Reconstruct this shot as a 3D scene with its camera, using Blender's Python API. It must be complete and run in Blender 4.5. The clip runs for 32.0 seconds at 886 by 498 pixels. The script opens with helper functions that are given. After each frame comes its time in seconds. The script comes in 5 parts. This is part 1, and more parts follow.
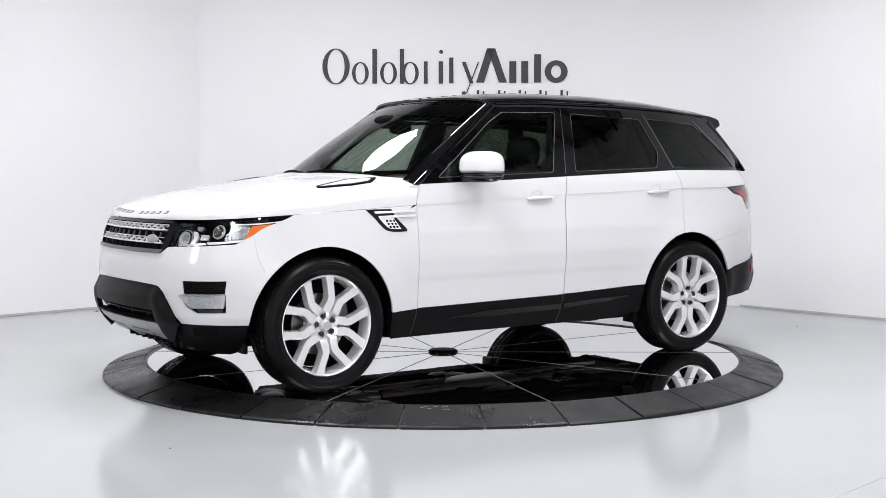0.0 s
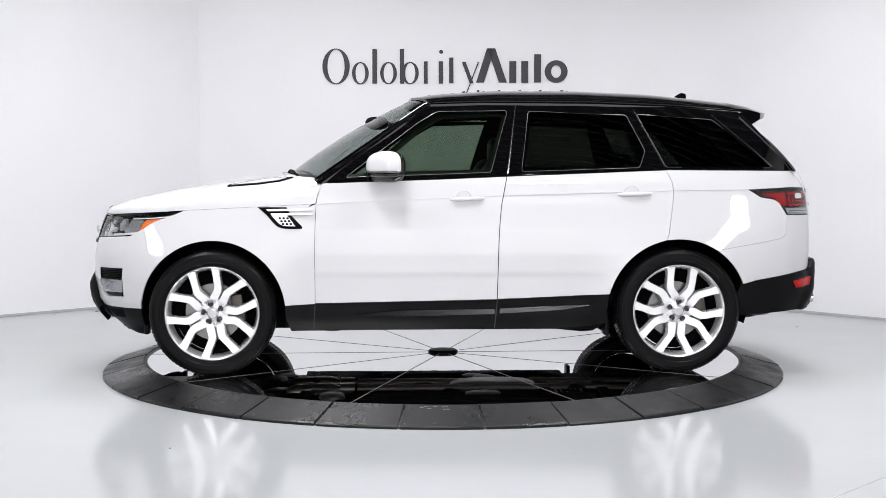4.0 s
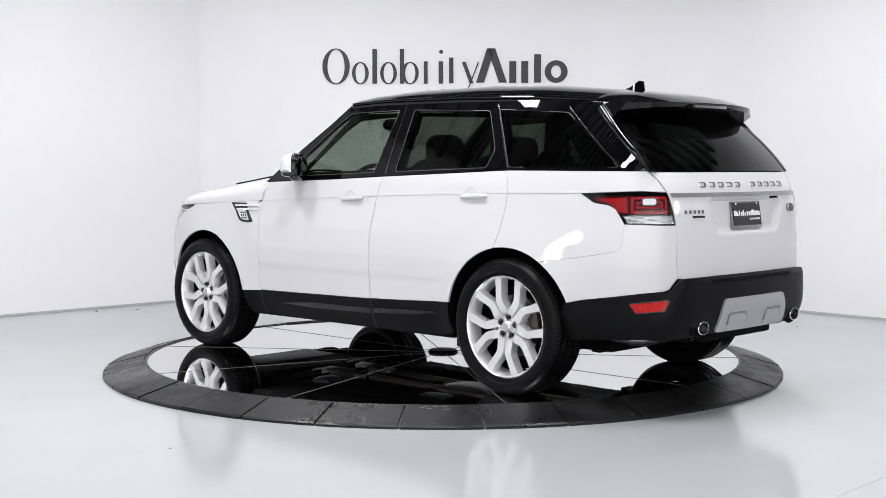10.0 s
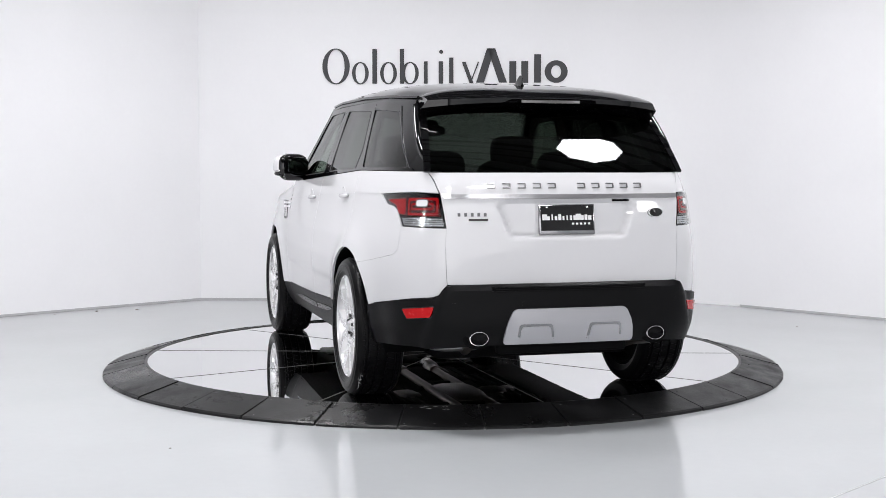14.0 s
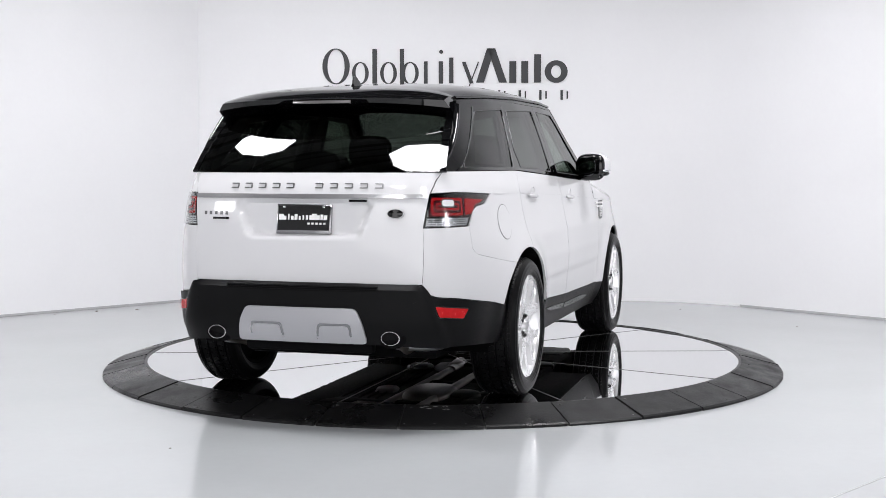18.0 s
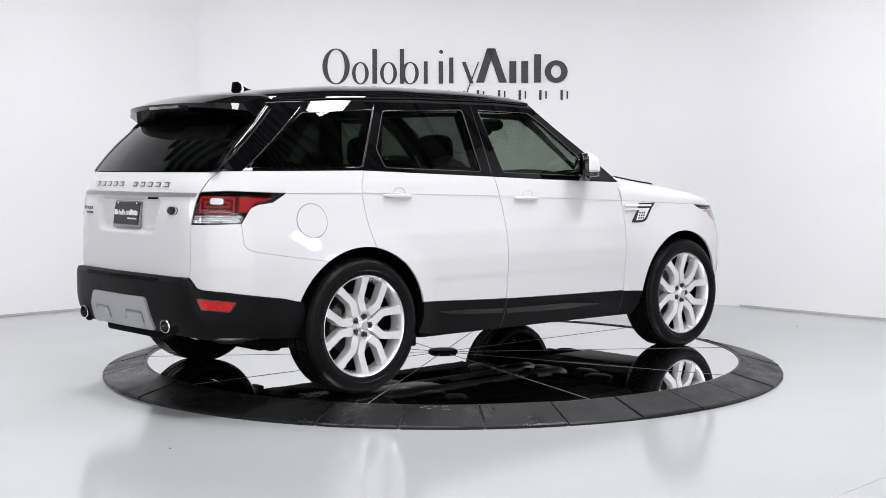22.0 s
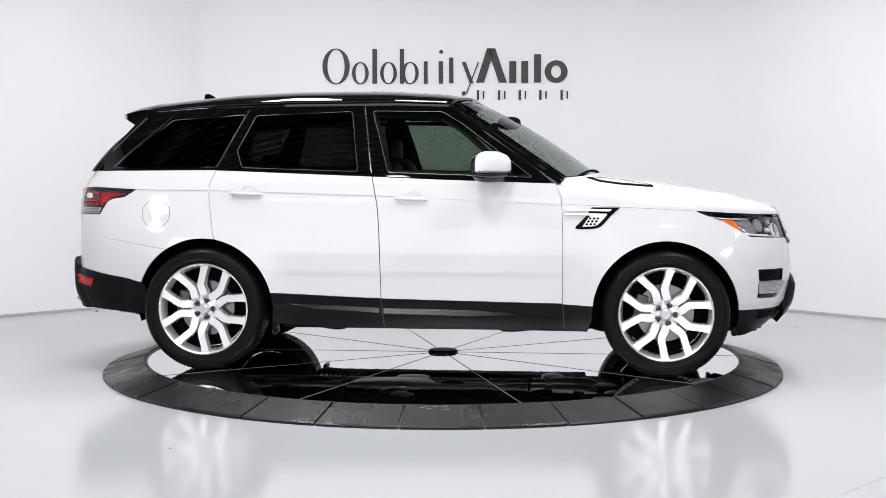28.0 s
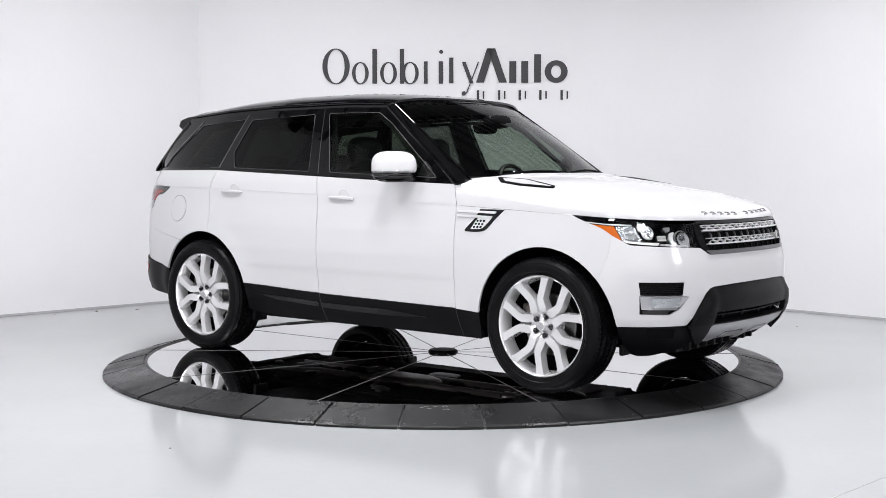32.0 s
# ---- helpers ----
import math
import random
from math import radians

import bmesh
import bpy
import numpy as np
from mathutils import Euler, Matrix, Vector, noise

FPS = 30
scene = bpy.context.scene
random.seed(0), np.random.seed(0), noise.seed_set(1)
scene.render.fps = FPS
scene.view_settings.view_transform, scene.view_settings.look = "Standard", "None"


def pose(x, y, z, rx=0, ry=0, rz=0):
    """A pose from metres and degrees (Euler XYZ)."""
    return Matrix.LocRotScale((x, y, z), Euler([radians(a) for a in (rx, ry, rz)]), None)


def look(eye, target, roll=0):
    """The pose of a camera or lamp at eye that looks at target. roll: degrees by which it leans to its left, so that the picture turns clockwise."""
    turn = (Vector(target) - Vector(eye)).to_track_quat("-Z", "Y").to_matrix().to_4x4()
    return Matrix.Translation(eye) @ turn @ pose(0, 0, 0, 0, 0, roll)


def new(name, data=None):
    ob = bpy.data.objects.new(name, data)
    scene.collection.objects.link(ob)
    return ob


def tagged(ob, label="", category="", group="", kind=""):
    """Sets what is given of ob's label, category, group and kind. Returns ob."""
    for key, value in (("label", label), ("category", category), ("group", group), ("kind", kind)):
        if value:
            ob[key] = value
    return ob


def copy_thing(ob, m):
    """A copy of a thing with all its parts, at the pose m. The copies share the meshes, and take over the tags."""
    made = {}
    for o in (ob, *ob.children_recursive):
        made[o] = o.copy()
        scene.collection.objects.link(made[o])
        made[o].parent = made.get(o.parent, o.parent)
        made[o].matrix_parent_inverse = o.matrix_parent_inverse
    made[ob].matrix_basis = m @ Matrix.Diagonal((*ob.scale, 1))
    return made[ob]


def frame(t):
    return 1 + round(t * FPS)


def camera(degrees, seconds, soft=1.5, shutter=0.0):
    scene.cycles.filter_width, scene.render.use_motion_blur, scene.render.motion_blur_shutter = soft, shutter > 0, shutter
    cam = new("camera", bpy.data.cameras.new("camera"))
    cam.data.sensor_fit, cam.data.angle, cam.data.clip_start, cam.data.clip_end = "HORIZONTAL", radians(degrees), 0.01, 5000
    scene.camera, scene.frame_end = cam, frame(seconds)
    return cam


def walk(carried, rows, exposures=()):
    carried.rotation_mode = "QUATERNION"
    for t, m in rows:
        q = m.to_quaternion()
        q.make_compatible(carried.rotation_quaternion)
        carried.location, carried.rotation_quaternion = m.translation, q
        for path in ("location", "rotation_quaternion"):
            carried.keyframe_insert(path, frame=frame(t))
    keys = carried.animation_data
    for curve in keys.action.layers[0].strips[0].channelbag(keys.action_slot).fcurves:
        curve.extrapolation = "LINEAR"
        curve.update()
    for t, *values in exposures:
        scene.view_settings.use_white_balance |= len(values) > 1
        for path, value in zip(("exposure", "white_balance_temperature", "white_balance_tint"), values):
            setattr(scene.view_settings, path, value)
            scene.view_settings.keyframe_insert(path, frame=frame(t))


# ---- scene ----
# The camera stands still on its tripod; the plate turns the car before it.
cam = camera(38.556, 32.0, soft=0.42)
STAND = pose(0, -8.8506, 1.3632, 90 - 3.65, 0, 0)
walk(cam, [(0, STAND), (32, STAND)])
PLATE_Z = 0.074
# seconds and the heading of the car's nose in degrees
TURNS = [(0, 214.76), (0.5, 210.56), (1, 206.38), (1.5, 202.24), (2, 198.17), (2.5, 194.18), (3, 190.3), (3.5, 186.53),
          (5.5, 171.81), (6, 168.03), (6.5, 164.15), (7, 160.14), (7.5, 156.01), (8, 151.81), (8.5, 147.62), (9, 143.5),
          (9.5, 139.46), (10, 135.54), (10.5, 131.65), (11, 127.84), (11.5, 124.13), (12, 120.47), (12.5, 116.81), (13, 113.12),
          (13.5, 109.37), (14, 105.61), (14.5, 101.88), (16.5, 85.44), (17, 81.1), (17.5, 76.91), (18, 72.9), (18.5, 69.04),
          (19, 65.33), (19.5, 61.62), (20, 57.84), (20.5, 53.93), (21, 49.89), (21.5, 45.78), (22, 41.62), (22.5, 37.38),
          (23, 33.11), (23.5, 28.91), (24, 24.72), (24.5, 20.62), (25, 16.65), (25.5, 12.81), (27.5, -2.22), (28, -6.05),
          (28.5, -9.99), (29, -14.01), (29.5, -18.08), (30, -22.21), (30.5, -26.39), (31, -30.58), (31.5, -34.76), (32, -38.92)]

# ---- light: a studio with softboxes under a dark ceiling ----
world = bpy.data.worlds.new("studio_world")
scene.world = world
world.use_nodes = True
world.node_tree.nodes["Background"].inputs[0].default_value = (.5, .52, .56, 1)
world.node_tree.nodes["Background"].inputs[1].default_value = .12
scene.view_settings.exposure = 0.28


def soft_light(x, y, z, tx, ty, tz, wide, deep, watts, tone=(.995, .985, 1.01)):
    data = bpy.data.lights.new("front_fill_lamp", "AREA")
    data.shape, data.size, data.size_y, data.energy, data.color = "RECTANGLE", wide, deep, watts, tone
    ob = new("front_fill_lamp", data)
    ob.matrix_world = look((x, y, z), (tx, ty, tz))
    return ob


# An unseen fill behind the camera, added to brighten the car's sides and walls.
soft_light(0, -11.8, 2.25, 0, 0, 1.2, 12.5, 4.0, 275)
OCTA_GLOW = 33.0


# ---- materials ----
def material(name, colour, rough=.5, metal=0.0, coat=0.0, grain=0.0, scale=40.0, bump=0.0, bump_scale=200.0, spec=.5, stain=0.0):
    m = bpy.data.materials.new(name)
    m.use_nodes = True
    nt = m.node_tree
    b = nt.nodes["Principled BSDF"]
    b.inputs["Base Color"].default_value = (*colour, 1)
    b.inputs["Roughness"].default_value = rough
    b.inputs["Metallic"].default_value = metal
    b.inputs["Coat Weight"].default_value = coat
    b.inputs["Coat Roughness"].default_value = .02
    b.inputs["Specular IOR Level"].default_value = spec
    tc = nt.nodes.new("ShaderNodeTexCoord")
    if grain or stain:
        fine = nt.nodes.new("ShaderNodeTexNoise")
        fine.inputs["Scale"].default_value, fine.inputs["Detail"].default_value = scale, 6
        broad = nt.nodes.new("ShaderNodeTexNoise")
        broad.inputs["Scale"].default_value, broad.inputs["Detail"].default_value = 1.3, 4
        nt.links.new(tc.outputs["Object"], fine.inputs["Vector"])
        nt.links.new(tc.outputs["Object"], broad.inputs["Vector"])
        r1 = nt.nodes.new("ShaderNodeMapRange")
        r1.inputs["To Min"].default_value, r1.inputs["To Max"].default_value = 1 - grain, 1 + grain
        r2 = nt.nodes.new("ShaderNodeMapRange")
        r2.inputs["From Min"].default_value, r2.inputs["From Max"].default_value = .3, .7
        r2.inputs["To Min"].default_value, r2.inputs["To Max"].default_value = 1 - stain, 1 + stain
        nt.links.new(fine.outputs["Fac"], r1.inputs["Value"])
        nt.links.new(broad.outputs["Fac"], r2.inputs["Value"])
        mul = nt.nodes.new("ShaderNodeMath")
        mul.operation = "MULTIPLY"
        nt.links.new(r1.outputs[0], mul.inputs[0])
        nt.links.new(r2.outputs[0], mul.inputs[1])
        mix = nt.nodes.new("ShaderNodeVectorMath")
        mix.operation = "SCALE"
        mix.inputs[0].default_value = colour
        nt.links.new(mul.outputs[0], mix.inputs["Scale"])
        nt.links.new(mix.outputs[0], b.inputs["Base Color"])
        rr = nt.nodes.new("ShaderNodeMath")
        rr.operation = "MULTIPLY"
        rr.inputs[1].default_value = rough
        nt.links.new(mul.outputs[0], rr.inputs[0])
        nt.links.new(rr.outputs[0], b.inputs["Roughness"])
    if bump:
        n = nt.nodes.new("ShaderNodeTexNoise")
        n.inputs["Scale"].default_value, n.inputs["Detail"].default_value = bump_scale, 3
        nt.links.new(tc.outputs["Object"], n.inputs["Vector"])
        bp = nt.nodes.new("ShaderNodeBump")
        bp.inputs["Strength"].default_value, bp.inputs["Distance"].default_value = bump, .002
        nt.links.new(n.outputs["Fac"], bp.inputs["Height"])
        nt.links.new(bp.outputs["Normal"], b.inputs["Normal"])
    return m


def glass(name, tint, ior=1.5):
    m = bpy.data.materials.new(name)
    m.use_nodes = True
    nt = m.node_tree
    nt.nodes.remove(nt.nodes["Principled BSDF"])
    tr = nt.nodes.new("ShaderNodeBsdfTransparent")
    tr.inputs["Color"].default_value = (*tint, 1)
    gl = nt.nodes.new("ShaderNodeBsdfGlossy")
    gl.inputs["Roughness"].default_value = .004
    lw = nt.nodes.new("ShaderNodeLayerWeight")
    lw.inputs["Blend"].default_value = .5
    pw = nt.nodes.new("ShaderNodeMath")
    pw.operation, pw.inputs[1].default_value = "POWER", 5
    nt.links.new(lw.outputs["Facing"], pw.inputs[0])
    f0 = ((ior - 1) / (ior + 1)) ** 2
    ma = nt.nodes.new("ShaderNodeMath")
    ma.operation, ma.inputs[1].default_value, ma.inputs[2].default_value = "MULTIPLY_ADD", 1 - f0, f0
    nt.links.new(pw.outputs[0], ma.inputs[0])
    mx = nt.nodes.new("ShaderNodeMixShader")
    nt.links.new(ma.outputs[0], mx.inputs[0])
    nt.links.new(tr.outputs[0], mx.inputs[1])
    nt.links.new(gl.outputs[0], mx.inputs[2])
    nt.links.new(mx.outputs[0], nt.nodes["Material Output"].inputs["Surface"])
    return m


def glow(name, colour, strength):
    m = bpy.data.materials.new(name)
    m.use_nodes = True
    b = m.node_tree.nodes["Principled BSDF"]
    b.inputs["Base Color"].default_value = (.8, .8, .8, 1)
    b.inputs["Emission Color"].default_value = (*colour, 1)
    b.inputs["Emission Strength"].default_value = strength
    return m


WHITE_WALL = material("white_wall_paint", (.83, .83, .845), .55, grain=.012, scale=25, stain=.012, bump=.05, bump_scale=120)
FLOOR = material("grey_epoxy_floor", (.42, .434, .444), .12, grain=.02, scale=18, stain=.02, bump=.012, bump_scale=6, spec=.5)
GREY_TRIM = material("grey_wall_foot", (.45, .45, .46), .6, grain=.05)
JOIST = material("steel_joist", (.03, .03, .033), .5, grain=.1)
CEILING = material("grey_ceiling_deck", (.30, .30, .31), .8, grain=.1)
SHUTTER = material("grey_shutter", (.32, .32, .325), .5, grain=.04)
SIGN_DARK = material("charcoal_sign_vinyl", (.02, .02, .024), .45, grain=.05)
RUBBER = material("worn_black_rubber", (.0095, .0095, .010), .36, spec=.2, grain=.55, scale=9, stain=.45, bump=.5, bump_scale=120)
MIRROR = material("polished_steel_plate", (.86, .865, .87), .012, metal=1.0, grain=.01, stain=.01, bump=.05, bump_scale=7)
SEAM = material("dark_seam", (.03, .03, .03), .4)
SEAM_METAL = material("grey_seam_filler", (.10, .10, .10), .5, spec=.3)
PAINT = material("white_car_paint", (.61, .61, .623), .35, coat=1.0, grain=.006, scale=900, spec=.2)
BLACK_GLOSS = material("gloss_black_paint", (.002, .002, .0023), .02, spec=.5)
BLACK_PLASTIC = material("textured_black_plastic", (.0035, .0035, .004), .40, grain=.12, scale=300, bump=.12, bump_scale=900, spec=.1)
BLACK_MATT = material("matt_black_underseal", (.0035, .0035, .004), .8, grain=.3, scale=60, spec=.06)
TYRE = material("black_tyre_rubber", (.0032, .0032, .0036), .36, grain=.25, scale=80, bump=.12, bump_scale=400, spec=.10)
ALLOY = material("machined_silver_alloy", (.84, .84, .85), .26, metal=.65, coat=.5, grain=.02, scale=120)
CHROME = material("bright_chrome", (.85, .85, .86), .06, metal=1.0)
SATIN = material("satin_silver_trim", (.50, .50, .515), .30, metal=.8, grain=.02, scale=300)
SATIN_DARK = material("satin_grey_letter", (.22, .22, .225), .28, metal=.8)
LETTER = material("dark_grey_letter", (.11, .11, .115), .3, metal=.3)
FINISHER = material("satin_grey_finisher", (.36, .36, .37), .3, metal=.85, grain=.02, scale=300)
GUNMETAL = material("dark_letter_chrome", (.30, .30, .31), .2, metal=1.0)
IRON = material("brown_grey_iron", (.09, .08, .072), .42, metal=.7, grain=.3, scale=60, stain=.2)
LUG = material("dark_wheel_nut", (.05, .05, .052), .3, metal=.8)
DISC_IRON = material("brushed_disc_iron", (.20, .195, .19), .3, metal=1.0, grain=.1, scale=200)
ORANGE = material("amber_lens", (.66, .14, .015), .15, coat=1.0, grain=.05, scale=200)
RED = material("red_lens", (.27, .004, .006), .25, coat=0, spec=.2, grain=.1, scale=150)
REFLEX = material("red_reflex_lens", (.42, .004, .006), .25, coat=.15, spec=.2, grain=.35, scale=45, bump=.3, bump_scale=160)
RED_DEEP = material("deep_red_lens", (.035, .001, .002), .1, coat=.3, spec=.25, grain=.1, scale=150)
CLEAR_WHITE = material("frosted_white_lens", (.72, .72, .74), .18, coat=1.0, grain=.08, scale=260)
LEATHER = material("black_leather", (.012, .012, .012), .45, grain=.15, scale=120, bump=.1)
CLEAR = glass("clear_lens", (.93, .94, .94))
GLASS_FRONT = glass("green_tinted_glass", (.31, .375, .315))
GLASS_SCREEN = glass("windscreen_glass", (.58, .62, .60))
GLASS_DARK = glass("privacy_glass", (.08, .094, .08))
GLASS_REAR = glass("dark_rear_glass", (.045, .054, .046))
SOFT_GLOW = glow("softbox_glow", (.995, .985, 1.01), OCTA_GLOW)
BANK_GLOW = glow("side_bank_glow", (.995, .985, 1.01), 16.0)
SILL_SHEEN = material("satin_black_scuff_sheen", (.006, .006, .0065), .26, grain=.05, spec=.45)
# Base colour darkened in place of the dark surroundings the pane reflects.
MIRROR_GLASS = material("dark_mirror_glass", (.10, .105, .11), .02, metal=1.0)
GREY_LENS = material("smoked_grey_lens", (.10, .095, .095), .15, coat=1.0, grain=.3, scale=220)
TRIM_BRIGHT = material("bright_silver_trim", (.80, .80, .81), .28, metal=.45, coat=.4)
FACET = material("faceted_lamp_reflector", (.50, .51, .53), .10, metal=1.0, grain=.1, scale=90, bump=.8, bump_scale=38)
for node in FACET.node_tree.nodes:
    if node.bl_idname == "ShaderNodeBump":
        node.inputs["Distance"].default_value = .007
PROJECTOR = material("grey_projector_lens", (.74, .75, .77), .05, metal=.9, coat=1.0)
CAST = material("dull_cast_alloy", (.045, .045, .047), .45, metal=.6, grain=.35, scale=45, stain=.3)
SCUFF = material("pale_grey_scuff", (.30, .30, .30), .7, grain=.3)
CHIP = material("brown_grey_grit", (.12, .11, .10), .8, grain=.3)
SKID = material("brushed_silver_skid", (.40, .40, .42), .34, metal=.5, grain=.03, scale=260)
STEEL = material("grey_exhaust_steel", (.15, .14, .13), .35, metal=1.0, grain=.2, scale=40, stain=.2)
PLATE_WHITE = material("white_dealer_plate", (.75, .75, .75), .3, coat=.5)
# ---- mesh tools ----
def part(name, bm, mat, parent=None, label="", angle=32):
    """Links a bmesh as one mesh object, under a thing or a part."""
    me = bpy.data.meshes.new(name)
    bm.to_mesh(me)
    bm.free()
    me.materials.append(mat)
    me.shade_smooth()
    me.set_sharp_from_angle(angle=radians(angle))
    ob = new(name, me)
    if parent is not None:
        ob.parent = parent
    if label:
        ob["label"] = label
    return ob


def empty(name, m=None):
    ob = new(name)
    ob.empty_display_size = .2
    if m is not None:
        ob.matrix_world = m
    return ob


def add_box(bm, x0, x1, y0, y1, z0, z1, bev=0.0, m=None):
    r = bmesh.ops.create_cube(bm, size=1)
    vs = r["verts"]
    for v in vs:
        v.co = Vector((x0 + (v.co.x + .5) * (x1 - x0), y0 + (v.co.y + .5) * (y1 - y0), z0 + (v.co.z + .5) * (z1 - z0)))
    if bev:
        es = list({e for v in vs for e in v.link_edges})
        out = bmesh.ops.bevel(bm, geom=es, offset=bev, segments=2, profile=.5, affect="EDGES")
        vs = list({v for f in out["faces"] for v in f.verts} | {v for v in vs if v.is_valid})
    if m is not None:
        bmesh.ops.transform(bm, matrix=m, verts=vs)
    return vs


def box(x0, x1, y0, y1, z0, z1, bev=0.0, m=None):
    bm = bmesh.new()
    add_box(bm, x0, x1, y0, y1, z0, z1, bev, m)
    return bm


def lathe(profile, n=48, closed=False):
    """Turns (y, r) round the y axis."""
    bm = bmesh.new()
    rings = []
    for k in range(n):
        a = 2 * math.pi * k / n
        rings.append([bm.verts.new((r * math.cos(a), y, r * math.sin(a))) for y, r in profile])
    m = len(profile)
    for k in range(n):
        p, q = rings[k], rings[(k + 1) % n]
        for i in range(m if closed else m - 1):
            j = (i + 1) % m
            bm.faces.new((p[i], p[j], q[j], q[i]))
    bmesh.ops.remove_doubles(bm, verts=bm.verts, dist=1e-5)
    bmesh.ops.recalc_face_normals(bm, faces=bm.faces)
    return bm


def tube(points, r, n=10, bm=None):
    bm = bm or bmesh.new()
    pts = [Vector(p) for p in points]
    rings = []
    for i, p in enumerate(pts):
        d = (pts[min(i + 1, len(pts) - 1)] - pts[max(i - 1, 0)]).normalized()
        a = d.cross(Vector((0, 0, 1)) if abs(d.z) < .9 else Vector((1, 0, 0))).normalized()
        b = d.cross(a)
        rr = r[i] if isinstance(r, (list, tuple)) else r
        rings.append([bm.verts.new(p + (a * math.cos(2 * math.pi * k / n) + b * math.sin(2 * math.pi * k / n)) * rr) for k in range(n)])
    for p, q in zip(rings, rings[1:]):
        for k in range(n):
            bm.faces.new((p[k], p[(k + 1) % n], q[(k + 1) % n], q[k]))
    bm.faces.new(rings[0][::-1])
    bm.faces.new(rings[-1])
    return bm


def rounded(pts, r, n=4):
    out = []
    c = len(pts)
    for i in range(c):
        p, a, b = Vector(pts[i]), Vector(pts[i - 1]), Vector(pts[(i + 1) % c])
        la, lb = (a - p).length, (b - p).length
        k = min(r, la * .45, lb * .45)
        s, e = p + (a - p) * (k / la), p + (b - p) * (k / lb)
        for j in range(n + 1):
            t = j / n
            out.append(tuple(s * (1 - t) ** 2 + p * 2 * t * (1 - t) + e * t * t))
    return out


def shrunk(pts, d):
    """The polygon drawn in by d on all sides."""
    c = len(pts)
    area = sum(pts[i][0] * pts[(i + 1) % c][1] - pts[(i + 1) % c][0] * pts[i][1] for i in range(c))
    sg = 1 if area > 0 else -1
    out = []
    for i in range(c):
        a, p, b = Vector(pts[i - 1]), Vector(pts[i]), Vector(pts[(i + 1) % c])
        e1, e2 = (p - a).normalized(), (b - p).normalized()
        n1, n2 = Vector((-e1.y, e1.x)) * sg, Vector((-e2.y, e2.x)) * sg
        m = n1 + n2
        m = m / max(.3, m.length_squared) * 2
        out.append(tuple(p + m * d))
    return out


def sheet(poly, fmap, step=.06, depth=.014, flip=False, holes=(), off=0.0, gap=.0018, bm=None, step_v=None):
    """A panel: the polygon of (u, v), cut into a grid and laid on the surface fmap(u, v, off), with a turned-in rim."""
    poly = [p for i, p in enumerate(poly) if (Vector(p) - Vector(poly[i - 1])).length > 1e-4]
    if gap:
        poly = shrunk(poly, gap)
    w = bmesh.new()
    w.faces.new([w.verts.new((u, v, 0)) for u, v in poly])

    def cut(co, no):
        bmesh.ops.bisect_plane(w, geom=w.verts[:] + w.edges[:] + w.faces[:], dist=1e-5, plane_co=co, plane_no=no)

    us, vs = [p[0] for p in poly], [p[1] for p in poly]
    for lo, hi, ax, st in ((min(us), max(us), 0, step), (min(vs), max(vs), 1, step_v or step)):
        n = int((hi - lo) / st)
        for i in range(1, n + 1):
            c = lo + (hi - lo) * i / (n + 1)
            cut((c, 0, 0) if ax == 0 else (0, c, 0), (1, 0, 0) if ax == 0 else (0, 1, 0))
    for h in holes:
        cx, cy = sum(p[0] for p in h) / len(h), sum(p[1] for p in h) / len(h)
        lines = []
        for i in range(len(h)):
            a, b = Vector(h[i - 1]), Vector(h[i])
            e = (b - a).normalized()
            nn = Vector((-e.y, e.x))
            if nn.dot(Vector((cx, cy)) - a) < 0:
                nn = -nn
            lines.append((a, nn))
            cut((a.x, a.y, 0), (nn.x, nn.y, 0))
        dead = [f for f in w.faces if all(nn.dot(f.calc_center_median().to_2d() - a) > -1e-6 for a, nn in lines)]
        bmesh.ops.delete(w, geom=dead, context="FACES")
    out = bm or bmesh.new()
    w.verts.index_update()
    sgn = -1 if flip else 1

    def lay(u, v, o):
        p = fmap(u, v, o)
        return Vector((p.x, sgn * p.y, p.z))

    top = {}
    for v in w.verts:
        top[v.index] = out.verts.new(lay(v.co.x, v.co.y, off))
    made = []
    for f in w.faces:
        try:
            made.append((out.faces.new([top[v.index] for v in f.verts]), f))
        except ValueError:
            pass
    turn = 0
    for nf, f in made[::max(1, len(made) // 12)]:
        nf.normal_update()
        c = f.calc_center_median()
        turn += 1 if nf.normal.dot(lay(c.x, c.y, off + .01) - lay(c.x, c.y, off)) < 0 else -1
    if turn > 0:
        for nf, f in made:
            nf.normal_flip()
    if depth:
        up, low = {}, {}
        for e in w.edges:
            if len(e.link_faces) == 1:
                q = []
                for v in e.verts:
                    if v.index not in up:
                        up[v.index] = top[v.index]
                        low[v.index] = out.verts.new(lay(v.co.x, v.co.y, off - depth))
                    q.append(v.index)
                a, b = q
                lp = e.link_loops[0]
                if lp.vert.index != a:
                    a, b = b, a
                face = (up[b], up[a], low[a], low[b])
                try:
                    nf = out.faces.new(face)
                    if turn > 0:
                        nf.normal_flip()
                except ValueError:
                    pass
    w.free()
    return out


def arc(cx, cy, r, a0, a1, n):
    return [(cx + r * math.cos(radians(a0 + (a1 - a0) * i / n)), cy + r * math.sin(radians(a0 + (a1 - a0) * i / n))) for i in range(n + 1)]


